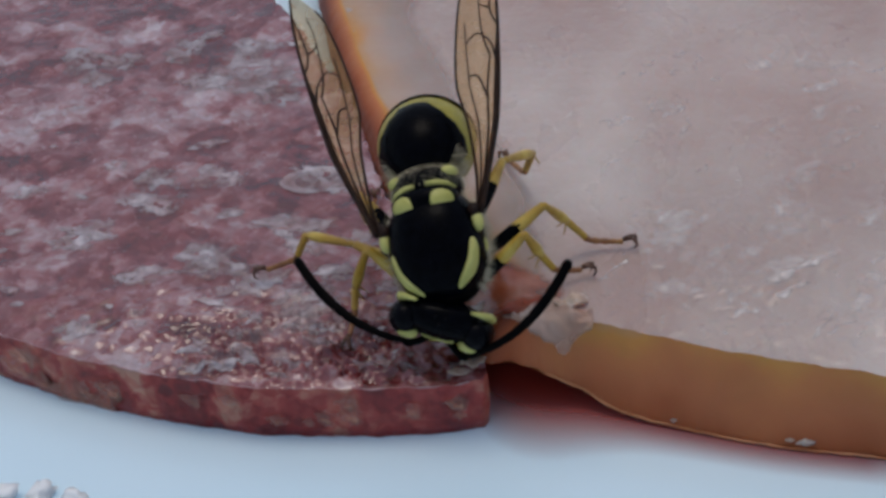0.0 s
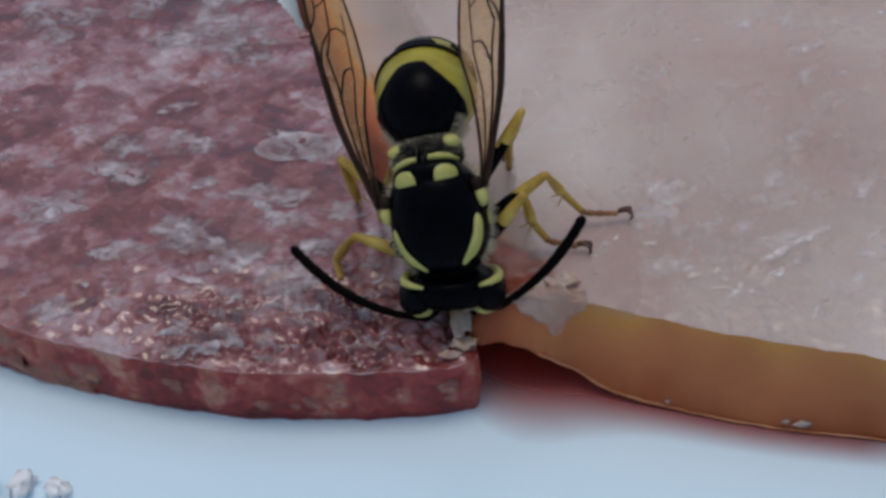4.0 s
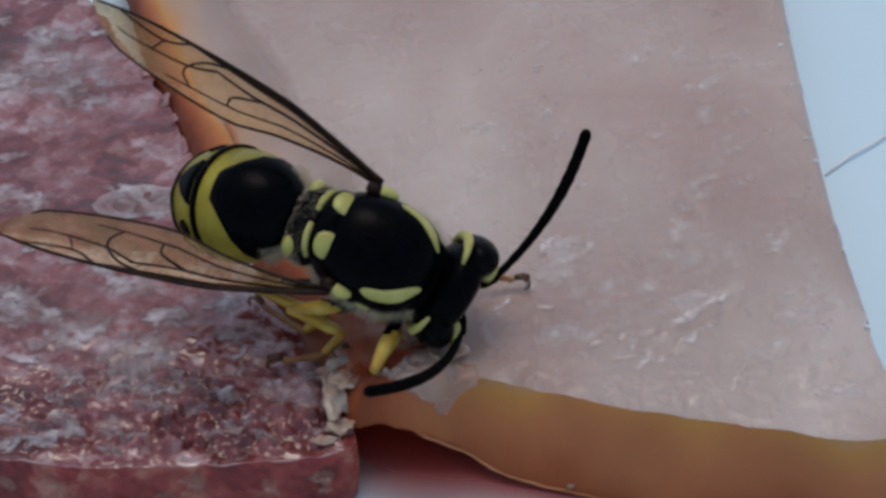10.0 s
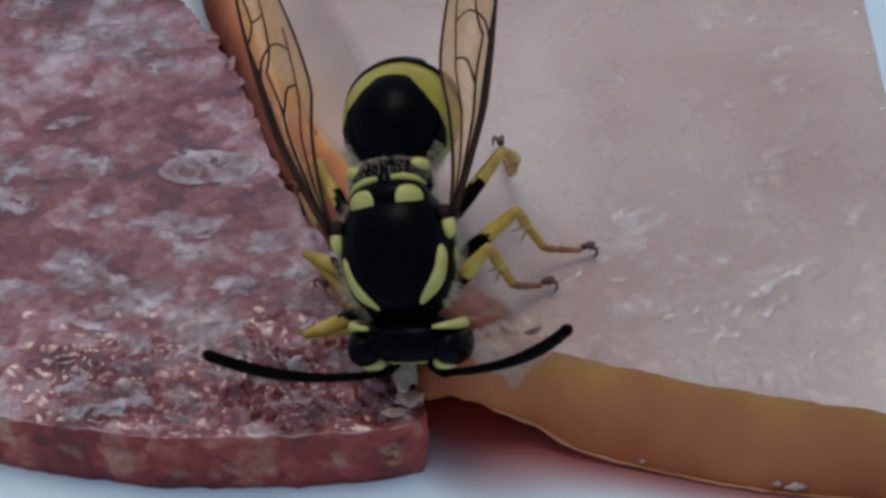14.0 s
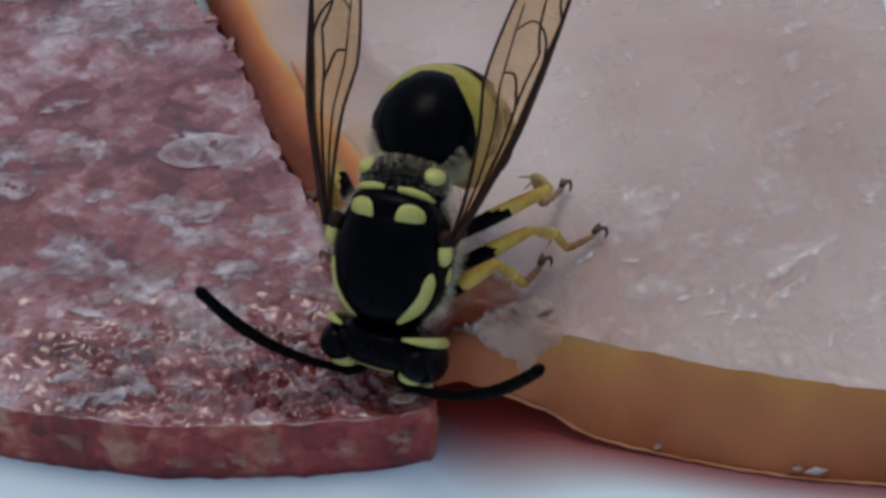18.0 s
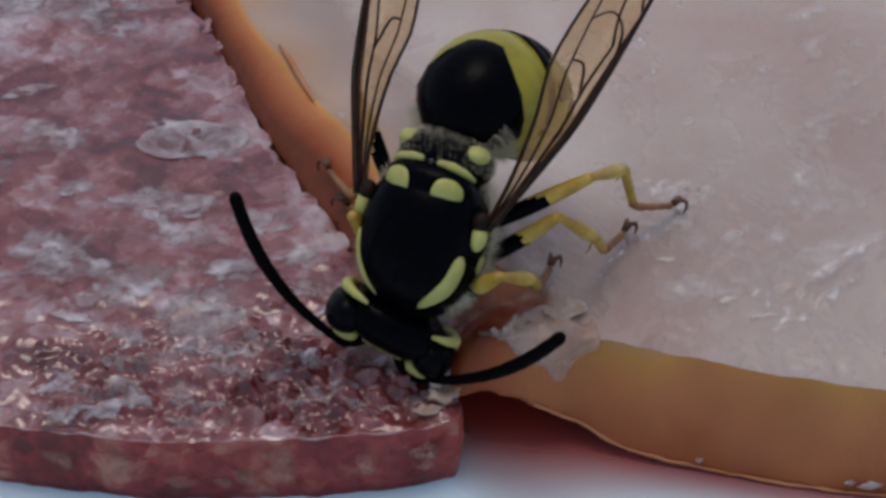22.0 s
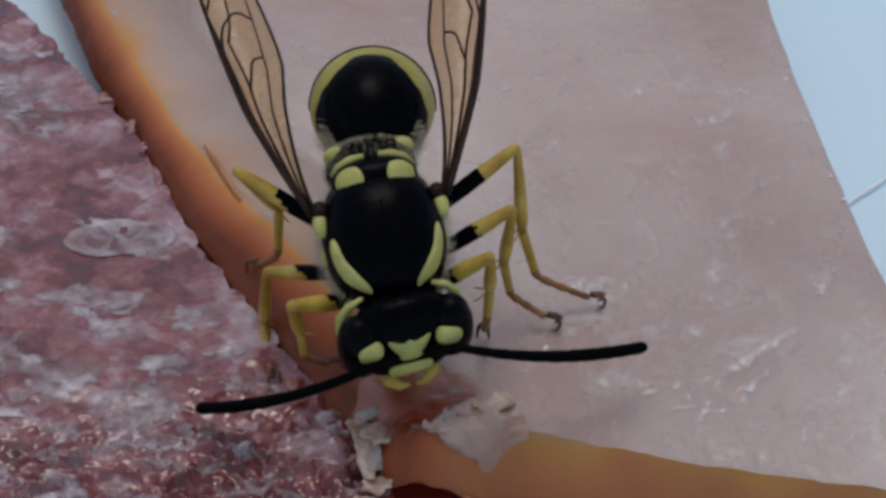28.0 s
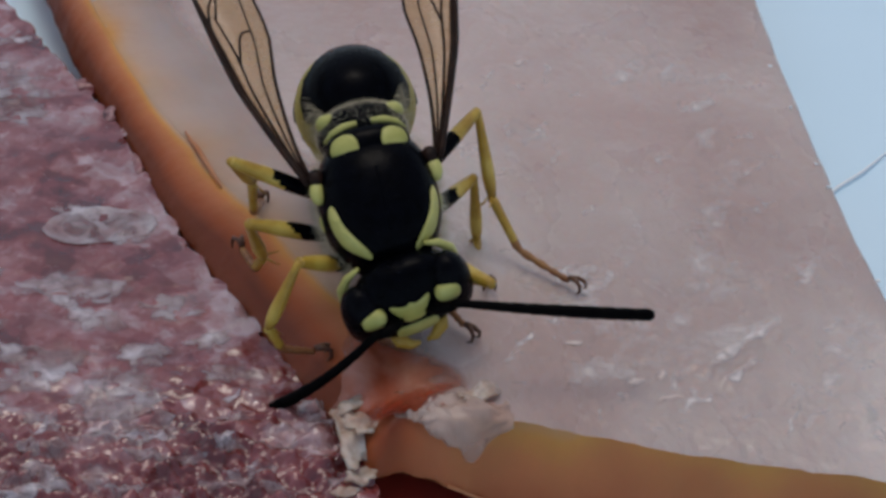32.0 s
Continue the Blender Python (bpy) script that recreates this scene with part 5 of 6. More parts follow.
def build_leg(kind):
    hip, a, b, c = LEGS[kind]
    c -= 0.32  # the claws reach on to the end
    m = 26
    thigh = tube([(a * k / m, 0, 0) for k in range(m + 1)], [0.11 + 0.10 * math.sin(math.pi * min(1.0, 0.12 + 0.78 * k / m)) ** 1.3 for k in range(m + 1)], 14)
    end = m * {"front": 0.42, "middle": 0.5, "hind": 0.52}[kind]  # the black ends in a slanting, uneven line
    which = [1 if k > end + 2.2 * math.sin(2 * math.pi * j / 14) + 0.8 * math.sin(6 * math.pi * j / 14) else 0 for k in range(m) for j in range(14)] + [0, 1]
    leg = new("leg", data_of("leg", thigh, BLACK, LEG_GOLD, which=which))
    leg.parent = wasp
    tagged(leg, "%s leg, black thigh with a yellow knee" % kind)
    shin = tube([(b * k / 8, 0, 0) for k in range(9)], [0.095, 0.11, 0.125, 0.14, 0.155, 0.17, 0.175, 0.155, 0.10], 12)
    spurs = [tube([(b * 0.97, 0.05 * g, -0.08), (b * 0.97 + 0.16, 0.14 * g, -0.26), (b * 0.97 + 0.22, 0.2 * g, -0.42)], [0.035, 0.025, 0.008], 6) for g in (-1, 1)]
    tibia = part("tibia", join(shin, *spurs), LEG_GOLD, leg, "yellow shin with spurs")
    pts, rad = [], []
    for k in range(21):
        s = k / 20
        pts.append((c * s, 0, -0.21 * c * (s / 0.5 if s < 0.46 else 0.96 - 0.96 * ((s - 0.46) / 0.54) ** 1.15)))
        rad.append((0.12 - 0.03 * s) * (0.78 if k in (10, 13, 16, 18, 20) else 1.08))
    claws = [tube([(c - 0.03, 0.0, 0.09), (c + 0.12, 0.06 * g, 0.26), (c + 0.30, 0.12 * g, 0.30), (c + 0.42, 0.15 * g, 0.16), (c + 0.40, 0.16 * g, 0.0)], [0.085, 0.065, 0.055, 0.045, 0.015], 7) for g in (-1, 1)]
    tarsus = new("tarsus", data_of("tarsus", tube(pts, rad, 8), TARSUS, LEG_GOLD, which=[1 if k < 8 else 0 for k in range(20) for _ in range(8)] + [1, 0]))
    tarsus.parent = leg
    tagged(tarsus, "jointed foot, yellow turning reddish brown")
    part("claw", join(*claws), CLAW, tarsus, "dark hooked claws")
    return leg, tibia, tarsus


build_thorax()
abdomen, rear_abdomen = build_abdomen()
head = build_head()
antenna_right, antenna_left = build_antenna(head, -1), build_antenna(head, 1)
wing_right, wing_left = build_wing(-1), build_wing(1)
legs = {(kind, sg): build_leg(kind) for kind in LEGS for sg in (-1, 1)}

# where each foot stands: seconds, x, y in plan units (sg +1 is the wasp's left), and how the leg is held: seconds, then in degrees
# the foot's turn from the hip, its rise to the ankle, the knee's lean
FEET, HOLD = {}, {}
FEET["middle", 1] = [(0, 4.69, 5.08), (1, 4.73, 5.14), (2, 4.69, 5.15), (5, 4.82, 5.11), (6, 4.81, 5.20), (7, 4.81, 5.06), (8, 4.85, 4.97), (9, 4.93, 4.98), (10, 4.93, 4.87), (11, 4.89, 4.89), (12, 4.89, 5.02), (13, 4.78, 5.03), (14, 4.80, 5.01), (17, 4.78, 4.97), (18, 4.74, 4.94), (19, 4.73, 4.98), (20, 4.74, 4.87), (21, 4.65, 4.76), (22, 4.72, 4.96), (23, 4.61, 4.78), (24, 4.72, 4.98), (25, 4.60, 4.91), (28, 4.74, 5.07), (29, 4.74, 5.04), (30, 4.80, 5.22), (31, 3.91, 5.68), (32, 3.66, 6.12)]
HOLD["middle", 1] = [(0, -25, 27, 20), (1, -25, 24, 14), (2, -29, 31, 24), (5, -11, 29, 23), (6, -3, 39, 30), (7, -50, 0, -30), (7.6, 0, 40, 90), (10.2, 0, 40, 90), (10.7, -40, 24, 20), (11, -46, 21, 15), (12, -25, 34, 22), (13, -17, 34, 23), (14, -13, 38, 26), (17, 14, 33, 27), (18, 12, 35, 35), (19, 17, 29, 38), (20, 9, 41, 26), (21, 17, 39, 25), (22, 26, 32, 24), (23, 22, 34, 30), (24, 30, 44, 31), (25, 26, 28, 38), (28, -16, 52, 13), (29, -58, 21, 5), (30, -34, 38, 10), (31, -74, 12, -9), (32, -82, -3, -5)]
FEET["front", 1] = [(0, 3.32, 3.63), (1, 3.29, 3.73), (2, 3.31, 3.54), (5, 3.43, 3.73), (6, 3.42, 3.66), (7, 3.46, 3.64), (7.6, 2.70, 4.30), (10.3, 2.60, 4.10), (11, 3.74, 3.92), (12, 3.68, 4.02), (13, 3.64, 3.78), (14, 3.57, 3.60), (17, 3.37, 3.80), (18, 3.16, 3.80), (19, 3.09, 3.79), (20, 3.11, 4.20), (21, 2.63, 3.78), (22, 2.66, 3.78), (23, 2.57, 3.71), (24, 2.55, 4.45), (25, 2.30, 3.84), (28, 2.87, 4.70), (30, 3.73, 3.72), (31, 2.95, 4.70), (32, 2.81, 4.54)]
HOLD["front", 1] = [(0, -6, 36, 24), (1, -19, 27, 23), (2, -74, -4, 16), (5, -5, 36, 20), (6, -70, -10, 21), (7, -2, 68, -104), (7.6, 0, 40, -125), (10.3, 0, 40, -125), (11, 23, 41, 31), (12, 2, 39, 22), (13, -8, 40, 25), (14, -1, 43, 24), (17, 15, 28, 33), (18, 23, 30, 31), (19, 21, 27, 38), (20, 37, 20, 39), (21, 33, 32, 37), (22, 34, 30, 42), (23, 28, 26, 47), (24, 32, 28, 49), (25, 26, 24, 59), (28, 68, 76, 27), (30, -2, 47, 17), (32, -2, 47, 17)]
FEET["hind", 1] = [(0, 0.30, 10.20), (1, 0.68, 9.40), (2, 0.24, 9.69), (5, 1.64, 7.51), (6, 3.99, 7.61), (7, 2.40, 8.40), (7.8, -1.20, 9.00), (10, -1.00, 9.20), (11, 0.77, 11.05), (12, 1.97, 9.22), (13, 2.09, 9.64), (14, 2.49, 10.01), (17, 2.32, 6.66), (18, 3.94, 6.94), (18.48, 3.90, 6.60), (18.6, 7.20, 7.10), (18.75, 4.60, 6.50), (19, 4.97, 6.45), (20, 6.43, 5.84), (21, 6.12, 5.63), (22, 6.12, 5.79), (23, 6.18, 5.86), (24, 6.11, 5.71), (25, 6.08, 5.62), (28, 6.08, 5.86), (29, 6.02, 5.89), (30, 6.11, 5.85), (31, 6.00, 5.93), (32, 6.01, 5.98)]
HOLD["hind", 1] = [(0, 29, 35, -10), (1, 11, 45, 19), (2, 5, 42, 8), (5, 15, 51, 26), (6, 2, 37, 35), (6.9, 0, 20, -60), (10, 0, 20, -50), (11, 25, 29, -17), (12, 11, 44, 18), (13, 12, 38, 18), (14, 23, 31, 16), (17, 35, 54, 52), (18, 11, 44, 52), (18.45, 11, 40, 48), (18.6, 0, 10, 30), (18.75, 14, 34, 40), (19, 16, 33, 38), (20, -3, 44, 33), (21, 2, 44, 34), (22, 8, 48, 40), (23, 5, 42, 39), (24, 7, 51, 38), (25, 15, 33, 37), (28, -5, 48, -13), (29, -17, 43, -12), (30, -11, 42, -6), (31, -34, 31, -25), (32, -34, 27, -29)]
FEET["middle", -1] = [(0, -7.90, 4.93), (0.6, -7.60, 4.90), (1, -4.00, 6.80), (2, -3.30, 7.20), (6, -3.30, 7.00), (6.5, -3.60, 5.00), (7, -3.76, 2.70), (8, -3.42, 2.78), (9, -3.00, 3.50), (10, -2.14, 3.10), (11, -2.54, 4.70), (12, -2.80, 4.88), (13, -2.94, 5.14), (14, -2.76, 5.13), (17, -2.78, 5.41), (22, -2.50, 7.40), (23, -2.37, 6.62), (25, -2.26, 6.46), (28, -2.51, 4.48), (29, -2.56, 4.50), (30, -2.56, 7.40), (31, -2.78, 8.37), (32, -2.68, 8.72)]
HOLD["middle", -1] = [(0, 36, 47, 10), (1, 0, 34, 0), (6, -20, 40, 20), (7, -83, 65, 97), (8, -65, 67, 101), (9, -84, 55, 105), (10, -7, 32, -5), (11, -1, 29, -1), (12, -1, 28, -2), (13, -3, 26, -4), (14, -2, 25, -3), (17, -1, 19, -5), (28, 77, -0, -15), (29, 89, 9, -22), (30, -32, 64, -44), (31, -24, 36, -38), (32, -30, 31, -31)]
FEET["front", -1] = [(0, -4.36, 1.34), (1, -4.22, 0.83), (2, -4.23, 1.97), (5, -3.72, 2.78), (6, -3.68, 2.20), (7, -1.27, 2.88), (8, -0.01, 3.38), (9, -0.07, 3.31), (10, -0.20, 3.00), (11, -2.68, 3.14), (12, -2.09, 3.66), (13, -2.22, 3.74), (14, -1.96, 3.76), (17, -1.80, 4.30), (22.6, -1.80, 4.30), (24, -2.69, 3.85), (25, -2.60, 3.70), (28, -1.00, 4.47), (29, -0.84, 4.76), (30, -1.80, 6.79), (31, -0.89, 3.64), (32, -0.85, 4.41)]
HOLD["front", -1] = [(0, 70, 40, -8), (1, 34, 41, -2), (2, 91, 44, -20), (5, 108, -9, -21), (6, 85, 13, -16), (7, -94, 50, 120), (8, -6, 37, 1), (9, -7, 35, 3), (10, -7, 34, 1), (11, -11, 46, -33), (12, -5, 22, -5), (13, -1, 32, -0), (14, -1, 32, -0), (24, -8, 77, -34), (28, -125, 58, -28), (29, -111, 43, -45), (30, -1, 12, 4), (31, 89, 58, -11), (32, 137, 41, -10)]
FEET["hind", -1] = [(0, -4.30, 9.60), (6, -4.40, 9.20), (7, -4.39, 7.05), (8, -2.97, 6.00), (9, -3.08, 5.82), (10, -2.70, 5.71), (11, -3.50, 9.40), (14.5, -3.60, 9.40), (17, -3.26, 8.20), (21, -2.85, 8.63), (24, -2.63, 8.36), (25, -2.49, 8.30), (28, -2.77, 8.43), (29, -2.73, 8.74), (30, -1.99, 9.30), (31, -2.12, 9.22), (32, -1.97, 10.16)]
HOLD["hind", -1] = [(0, -13, 21, -22), (7, -13, 21, -22), (8, -7, 26, -7), (9, -11, 28, -11), (10, -3, 23, -5), (24, 0, 34, 0), (25, 0, 34, 0), (28, -8, 66, -39), (29, -10, 64, -46), (30, -26, 58, -44), (31, -35, 50, -43), (32, -34, 46, -44)]


RIM = [(0.0, 1.0), (0.12, 0.985), (0.3, 0.90), (0.5, 0.76), (0.7, 0.54), (0.86, 0.30), (1.0, 0.0)]


def support(x, y):
    """The height of the meat under a foot."""
    for a, b in zip(HAM_LEFT, HAM_LEFT[1:]):
        if b[1] <= y <= a[1]:
            q = (y - b[1]) / (a[1] - b[1])
            xt, xo, zo = (b[k] + (a[k] - b[k]) * q for k in (0, 2, 4))
            t = (xt - x) / (xt - xo)
            if t <= 0:
                return HAM_Z
            if t >= 1:
                return SALAMI_TOP_Z
            for (s0, h0), (s1, h1) in zip(RIM, RIM[1:]):
                if s0 <= t <= s1:
                    return zo + (HAM_Z - zo) * (h0 + (h1 - h0) * (t - s0) / (s1 - s0))
    return HAM_Z if x > 0.5 else SALAMI_TOP_Z


def row_at(rows, t):
    for (t0, *p), (t1, *q) in zip(rows, rows[1:]):
        if t0 <= t <= t1:
            k = (t - t0) / (t1 - t0)
            k = k * k * (3 - 2 * k)
            return [a + (b - a) * k for a, b in zip(p, q)]
    return list(rows[-1][1:])


def bone(a, b, up):
    """The pose of a bone from a to b, along its own x, its z towards up."""
    x = (b - a).normalized()
    y = up.cross(x).normalized()
    z = x.cross(y)
    m = Matrix((x, y, z)).transposed().to_4x4()
    return Matrix.Translation(a) @ m


def stride(body, key):
    """Rows for thigh, shin and foot of a leg, so that the foot stands where FEET puts it, held as HOLD says."""
    kind, sg = key
    hip, a, b, c = LEGS[kind]
    out = ([], [], [])
    times = sorted({t for t, _ in body} | {t for t, *_ in FEET[key]})
    for t in times:
        m = pose_at(body, t)
        back = m.inverted()
        top = m @ (Vector((hip[0] * sg, hip[1], hip[2])) * U) / U
        spot = row_at(FEET[key], t)
        foot = Vector((spot[0], spot[1], support(spot[0], spot[1]) + 0.14))
        if key == ("hind", 1):  # stretched out through the air once
            foot.z += 0.75 * max(0.0, 1 - abs(t - 18.6) / 0.15)
        turn, rise, lean = (radians(q) for q in row_at(HOLD[key], t))
        turn += math.atan2(top.y - foot.y, top.x - foot.x)
        ankle = foot + Vector((math.cos(rise) * math.cos(turn), math.cos(rise) * math.sin(turn), math.sin(rise))) * c
        d = ankle - top
        reach = min(max(d.length, abs(a - b) + 0.3), a + b - 0.03)
        axis = d.normalized()
        ankle = top + axis * reach
        up = Vector((0, 0, 1))
        p = (up - axis * up.dot(axis)).normalized()
        pole = p * math.cos(lean) + axis.cross(p) * math.sin(lean)
        ca = (a * a + reach * reach - b * b) / (2 * a * reach)
        knee = top + axis * a * ca + pole * a * math.sqrt(max(0.0, 1 - ca * ca))
        thigh = bone(top, knee, pole)
        inv = thigh.inverted()
        rows = (thigh, inv @ bone(knee, ankle, pole), inv @ bone(ankle, foot, up))
        for k, (r, q) in enumerate(zip(out, rows)):
            q = q.copy()
            q.translation = q.translation * U
            r.append((t, back @ q if k == 0 else q))
    return out


def pose_at(rows, t):
    for (t0, p), (t1, q) in zip(rows, rows[1:]):
        if t0 <= t <= t1:
            return p.lerp(q, (t - t0) / (t1 - t0))
    return rows[-1][1]


def motions():
    body = [
        (0, stance(-1.31, 2.10, 5.65, 15.1, 40.8, -17.9)),
        (0.5, stance(-1.99, 2.85, 5.59, 3.5, 41.8, -18.4)),
        (1, stance(-2.10, 3.13, 5.53, 14.8, 35.0, -20.7)),
        (1.5, stance(-1.88, 2.92, 5.60, 6.0, 37.6, -15.2)),
        (2, stance(-0.91, 2.15, 5.68, 23.4, 33.8, -10.2)),
        (2.5, stance(-1.05, 3.24, 5.63, 15.5, 40.3, -14.9)),
        (4.5, stance(-0.99, 2.34, 5.51, 15.9, 51.5, -21.6)),
        (5, stance(-1.18, 2.01, 5.52, 13.5, 55.1, -24.9)),
        (5.5, stance(-0.78, 2.31, 5.59, 14.9, 49.2, -24.4)),
        (6, stance(-1.21, 2.41, 5.68, 13.2, 43.7, -21.5)),
        (6.5, stance(-0.40, 2.91, 5.82, 48.0, 28.8, -28.2)),
        (7, stance(-0.32, 3.37, 5.96, 45.7, 14.5, -34.6)),
        (7.5, stance(0.72, 3.89, 5.97, 50.8, 12.8, -26.4)),
        (8, stance(1.00, 4.26, 6.02, 55.2, 10.9, -22.3)),
        (8.5, stance(0.92, 4.02, 6.00, 63.1, 13.0, -22.6)),
        (9, stance(0.87, 4.19, 6.01, 64.3, 15.1, -25.4)),
        (9.5, stance(0.75, 4.03, 5.93, 78.3, 15.6, -28.0)),
        (10, stance(0.76, 3.48, 5.87, 68.1, 16.7, -32.9)),
        (10.5, stance(0.12, 3.63, 5.87, 57.8, 25.6, -24.9)),
        (11, stance(-0.39, 2.81, 5.88, 23.4, 34.8, -18.7)),
        (11.5, stance(-0.42, 1.96, 5.86, 21.6, 31.1, -11.1)),
        (12, stance(-0.59, 2.77, 5.87, 10.8, 27.3, -4.3)),
        (12.5, stance(-0.30, 2.39, 5.76, 8.6, 31.2, -7.7)),
        (13, stance(-0.60, 2.50, 5.69, 4.1, 35.2, -10.8)),
        (13.5, stance(-0.60, 2.82, 5.69, 3.3, 36.2, -14.7)),
        (14, stance(-0.51, 2.61, 5.73, 6.3, 37.6, -14.3)),
        (14.5, stance(-0.38, 2.41, 5.42, 6.3, 38.1, -13.9)),
        (16.5, stance(-0.79, 1.86, 5.40, -7.2, 53.9, -9.0)),
        (17, stance(-0.86, 1.73, 5.41, -18.2, 57.9, -5.6)),
        (17.5, stance(-1.34, 2.14, 5.58, -33.0, 57.5, -5.5)),
        (18, stance(-0.83, 1.69, 5.76, -18.0, 57.1, -3.1)),
        (18.5, stance(-1.04, 1.89, 5.66, -14.2, 59.9, -5.5)),
        (19, stance(-1.19, 1.53, 5.58, -19.8, 62.8, -4.4)),
        (19.5, stance(-1.27, 1.85, 5.63, -20.4, 62.3, -8.1)),
        (20, stance(-1.06, 2.04, 5.66, -13.6, 61.7, -10.7)),
        (20.5, stance(-0.82, 1.92, 5.68, -25.9, 60.3, -10.4)),
        (21, stance(-0.83, 2.20, 5.69, -20.5, 58.7, -9.7)),
        (21.5, stance(-0.70, 2.06, 5.55, -25.9, 55.7, -6.9)),
        (22, stance(-0.68, 2.71, 5.41, -27.8, 52.6, -2.3)),
        (22.5, stance(-0.79, 2.70, 5.52, -24.9, 57.8, -5.5)),
        (23, stance(-0.72, 2.09, 5.55, -25.4, 60.3, -5.0)),
        (23.5, stance(-0.70, 2.12, 5.42, -32.5, 57.5, -2.1)),
        (24, stance(-0.26, 2.71, 5.30, -19.8, 54.4, -0.4)),
        (24.5, stance(-0.26, 2.58, 5.29, -28.5, 59.8, 3.4)),
        (25, stance(-0.66, 2.19, 5.29, -37.9, 65.3, 8.2)),
        (25.5, stance(0.05, 2.76, 5.56, -27.5, 59.4, 4.2)),
        (27.5, stance(0.16, 4.20, 6.62, -1.8, 36.2, -9.3)),
        (28, stance(0.09, 4.69, 6.75, 7.6, 33.4, -10.1)),
        (28.5, stance(0.24, 5.24, 6.73, 6.1, 30.8, -10.0)),
        (29, stance(0.14, 4.74, 6.57, 6.0, 25.7, -12.7)),
        (29.5, stance(-0.09, 4.58, 6.56, 9.4, 28.2, -12.6)),
        (30, stance(-0.56, 5.41, 6.64, 2.8, 32.2, -8.9)),
        (30.5, stance(-0.16, 4.96, 6.71, 10.6, 31.4, -8.3)),
        (31, stance(0.27, 5.51, 6.64, 14.9, 35.2, -7.2)),
        (32, stance(0.53, 5.99, 6.46, 11.6, 35.3, -11.1)),
    ]
    walk(wasp, body)
    walk(head, [
        (0, joint(NECK, -27, 2, 10)),
        (1, joint(NECK, -21, 25, 2)),
        (2, joint(NECK, -22, 45, 2)),
        (4.5, joint(NECK, -9, 11, 9)),
        (5, joint(NECK, -7, 10, 6)),
        (6, joint(NECK, 19, 4, -5)),
        (7, joint(NECK, 11, 48, -8)),
        (8, joint(NECK, 9, 26, 23)),
        (9, joint(NECK, 0, 10, 10)),
        (10, joint(NECK, -1, 21, -19)),
        (11, joint(NECK, -21, 13, 7)),
        (12, joint(NECK, -8, 28, -4)),
        (13, joint(NECK, -15, 27, 16)),
        (14, joint(NECK, -6, 13, -3)),
        (14.5, joint(NECK, -12, 28, 4)),
        (17, joint(NECK, -19, 14, 10)),
        (18, joint(NECK, -3, -5, -7)),
        (19, joint(NECK, -10, 21, 9)),
        (20, joint(NECK, -15, 2, 4)),
        (21, joint(NECK, -10, 3, 6)),
        (22, joint(NECK, -14, -1, 21)),
        (22.5, joint(NECK, -7, -13, 12)),
        (23, joint(NECK, -6, -7, 15)),
        (24, joint(NECK, 2, 1, 12)),
        (25, joint(NECK, -1, 3, 17)),
        (27.5, joint(NECK, 10, -24, 4)),
        (28, joint(NECK, 6, -24, 3)),
        (28.5, joint(NECK, 4, -17, -4)),
        (29, joint(NECK, 7, -19, 4)),
        (29.5, joint(NECK, 2, -9, -4)),
        (30, joint(NECK, 7, 1, 1)),
        (30.5, joint(NECK, 9, -9, 2)),
        (31, joint(NECK, 17, -12, -0)),
        (32, joint(NECK, 5, -25, -8)),
    ])
    walk(abdomen, [
        (0, joint(WAIST, 1, -44, 3)),
        (1, joint(WAIST, -9, -42, -4)),
        (2, joint(WAIST, -10, -20, -5)),
        (4.5, joint(WAIST, -2, -42, -2)),
        (5, joint(WAIST, -1, -45, -1)),
        (6, joint(WAIST, -14, -60, -7)),
        (7, joint(WAIST, 3, -28, 5)),
        (8, joint(WAIST, 9, -20, -3)),
        (9, joint(WAIST, 4, -33, 1)),
        (10, joint(WAIST, 3, -29, -3)),
        (11, joint(WAIST, 3, -31, 5)),
        (12, joint(WAIST, -7, -22, -2)),
        (13, joint(WAIST, 6, -21, 6)),
        (14, joint(WAIST, -8, -32, 1)),
        (14.5, joint(WAIST, -6, -34, 2)),
        (17, joint(WAIST, -1, -49, 3)),
        (18, joint(WAIST, -4, -58, -0)),
        (19, joint(WAIST, -12, -58, -3)),
        (20, joint(WAIST, -8, -53, -2)),
        (21, joint(WAIST, -4, -58, -1)),
        (22, joint(WAIST, -4, -47, -3)),
        (22.5, joint(WAIST, -4, -53, -1)),
        (23, joint(WAIST, -4, -60, -0)),
        (24, joint(WAIST, -12, -45, -10)),
        (25, joint(WAIST, -14, -61, -13)),
        (27.5, joint(WAIST, -4, -30, -2)),
        (28, joint(WAIST, -11, -33, -1)),
        (28.5, joint(WAIST, -2, -54, 3)),
        (29, joint(WAIST, -3, -26, 5)),
        (29.5, joint(WAIST, -4, -32, 3)),
        (30, joint(WAIST, -12, -55, 1)),
        (30.5, joint(WAIST, -14, -47, -3)),
        (31, joint(WAIST, -14, -52, -4)),
        (32, joint(WAIST, -10, -60, -7)),
    ])
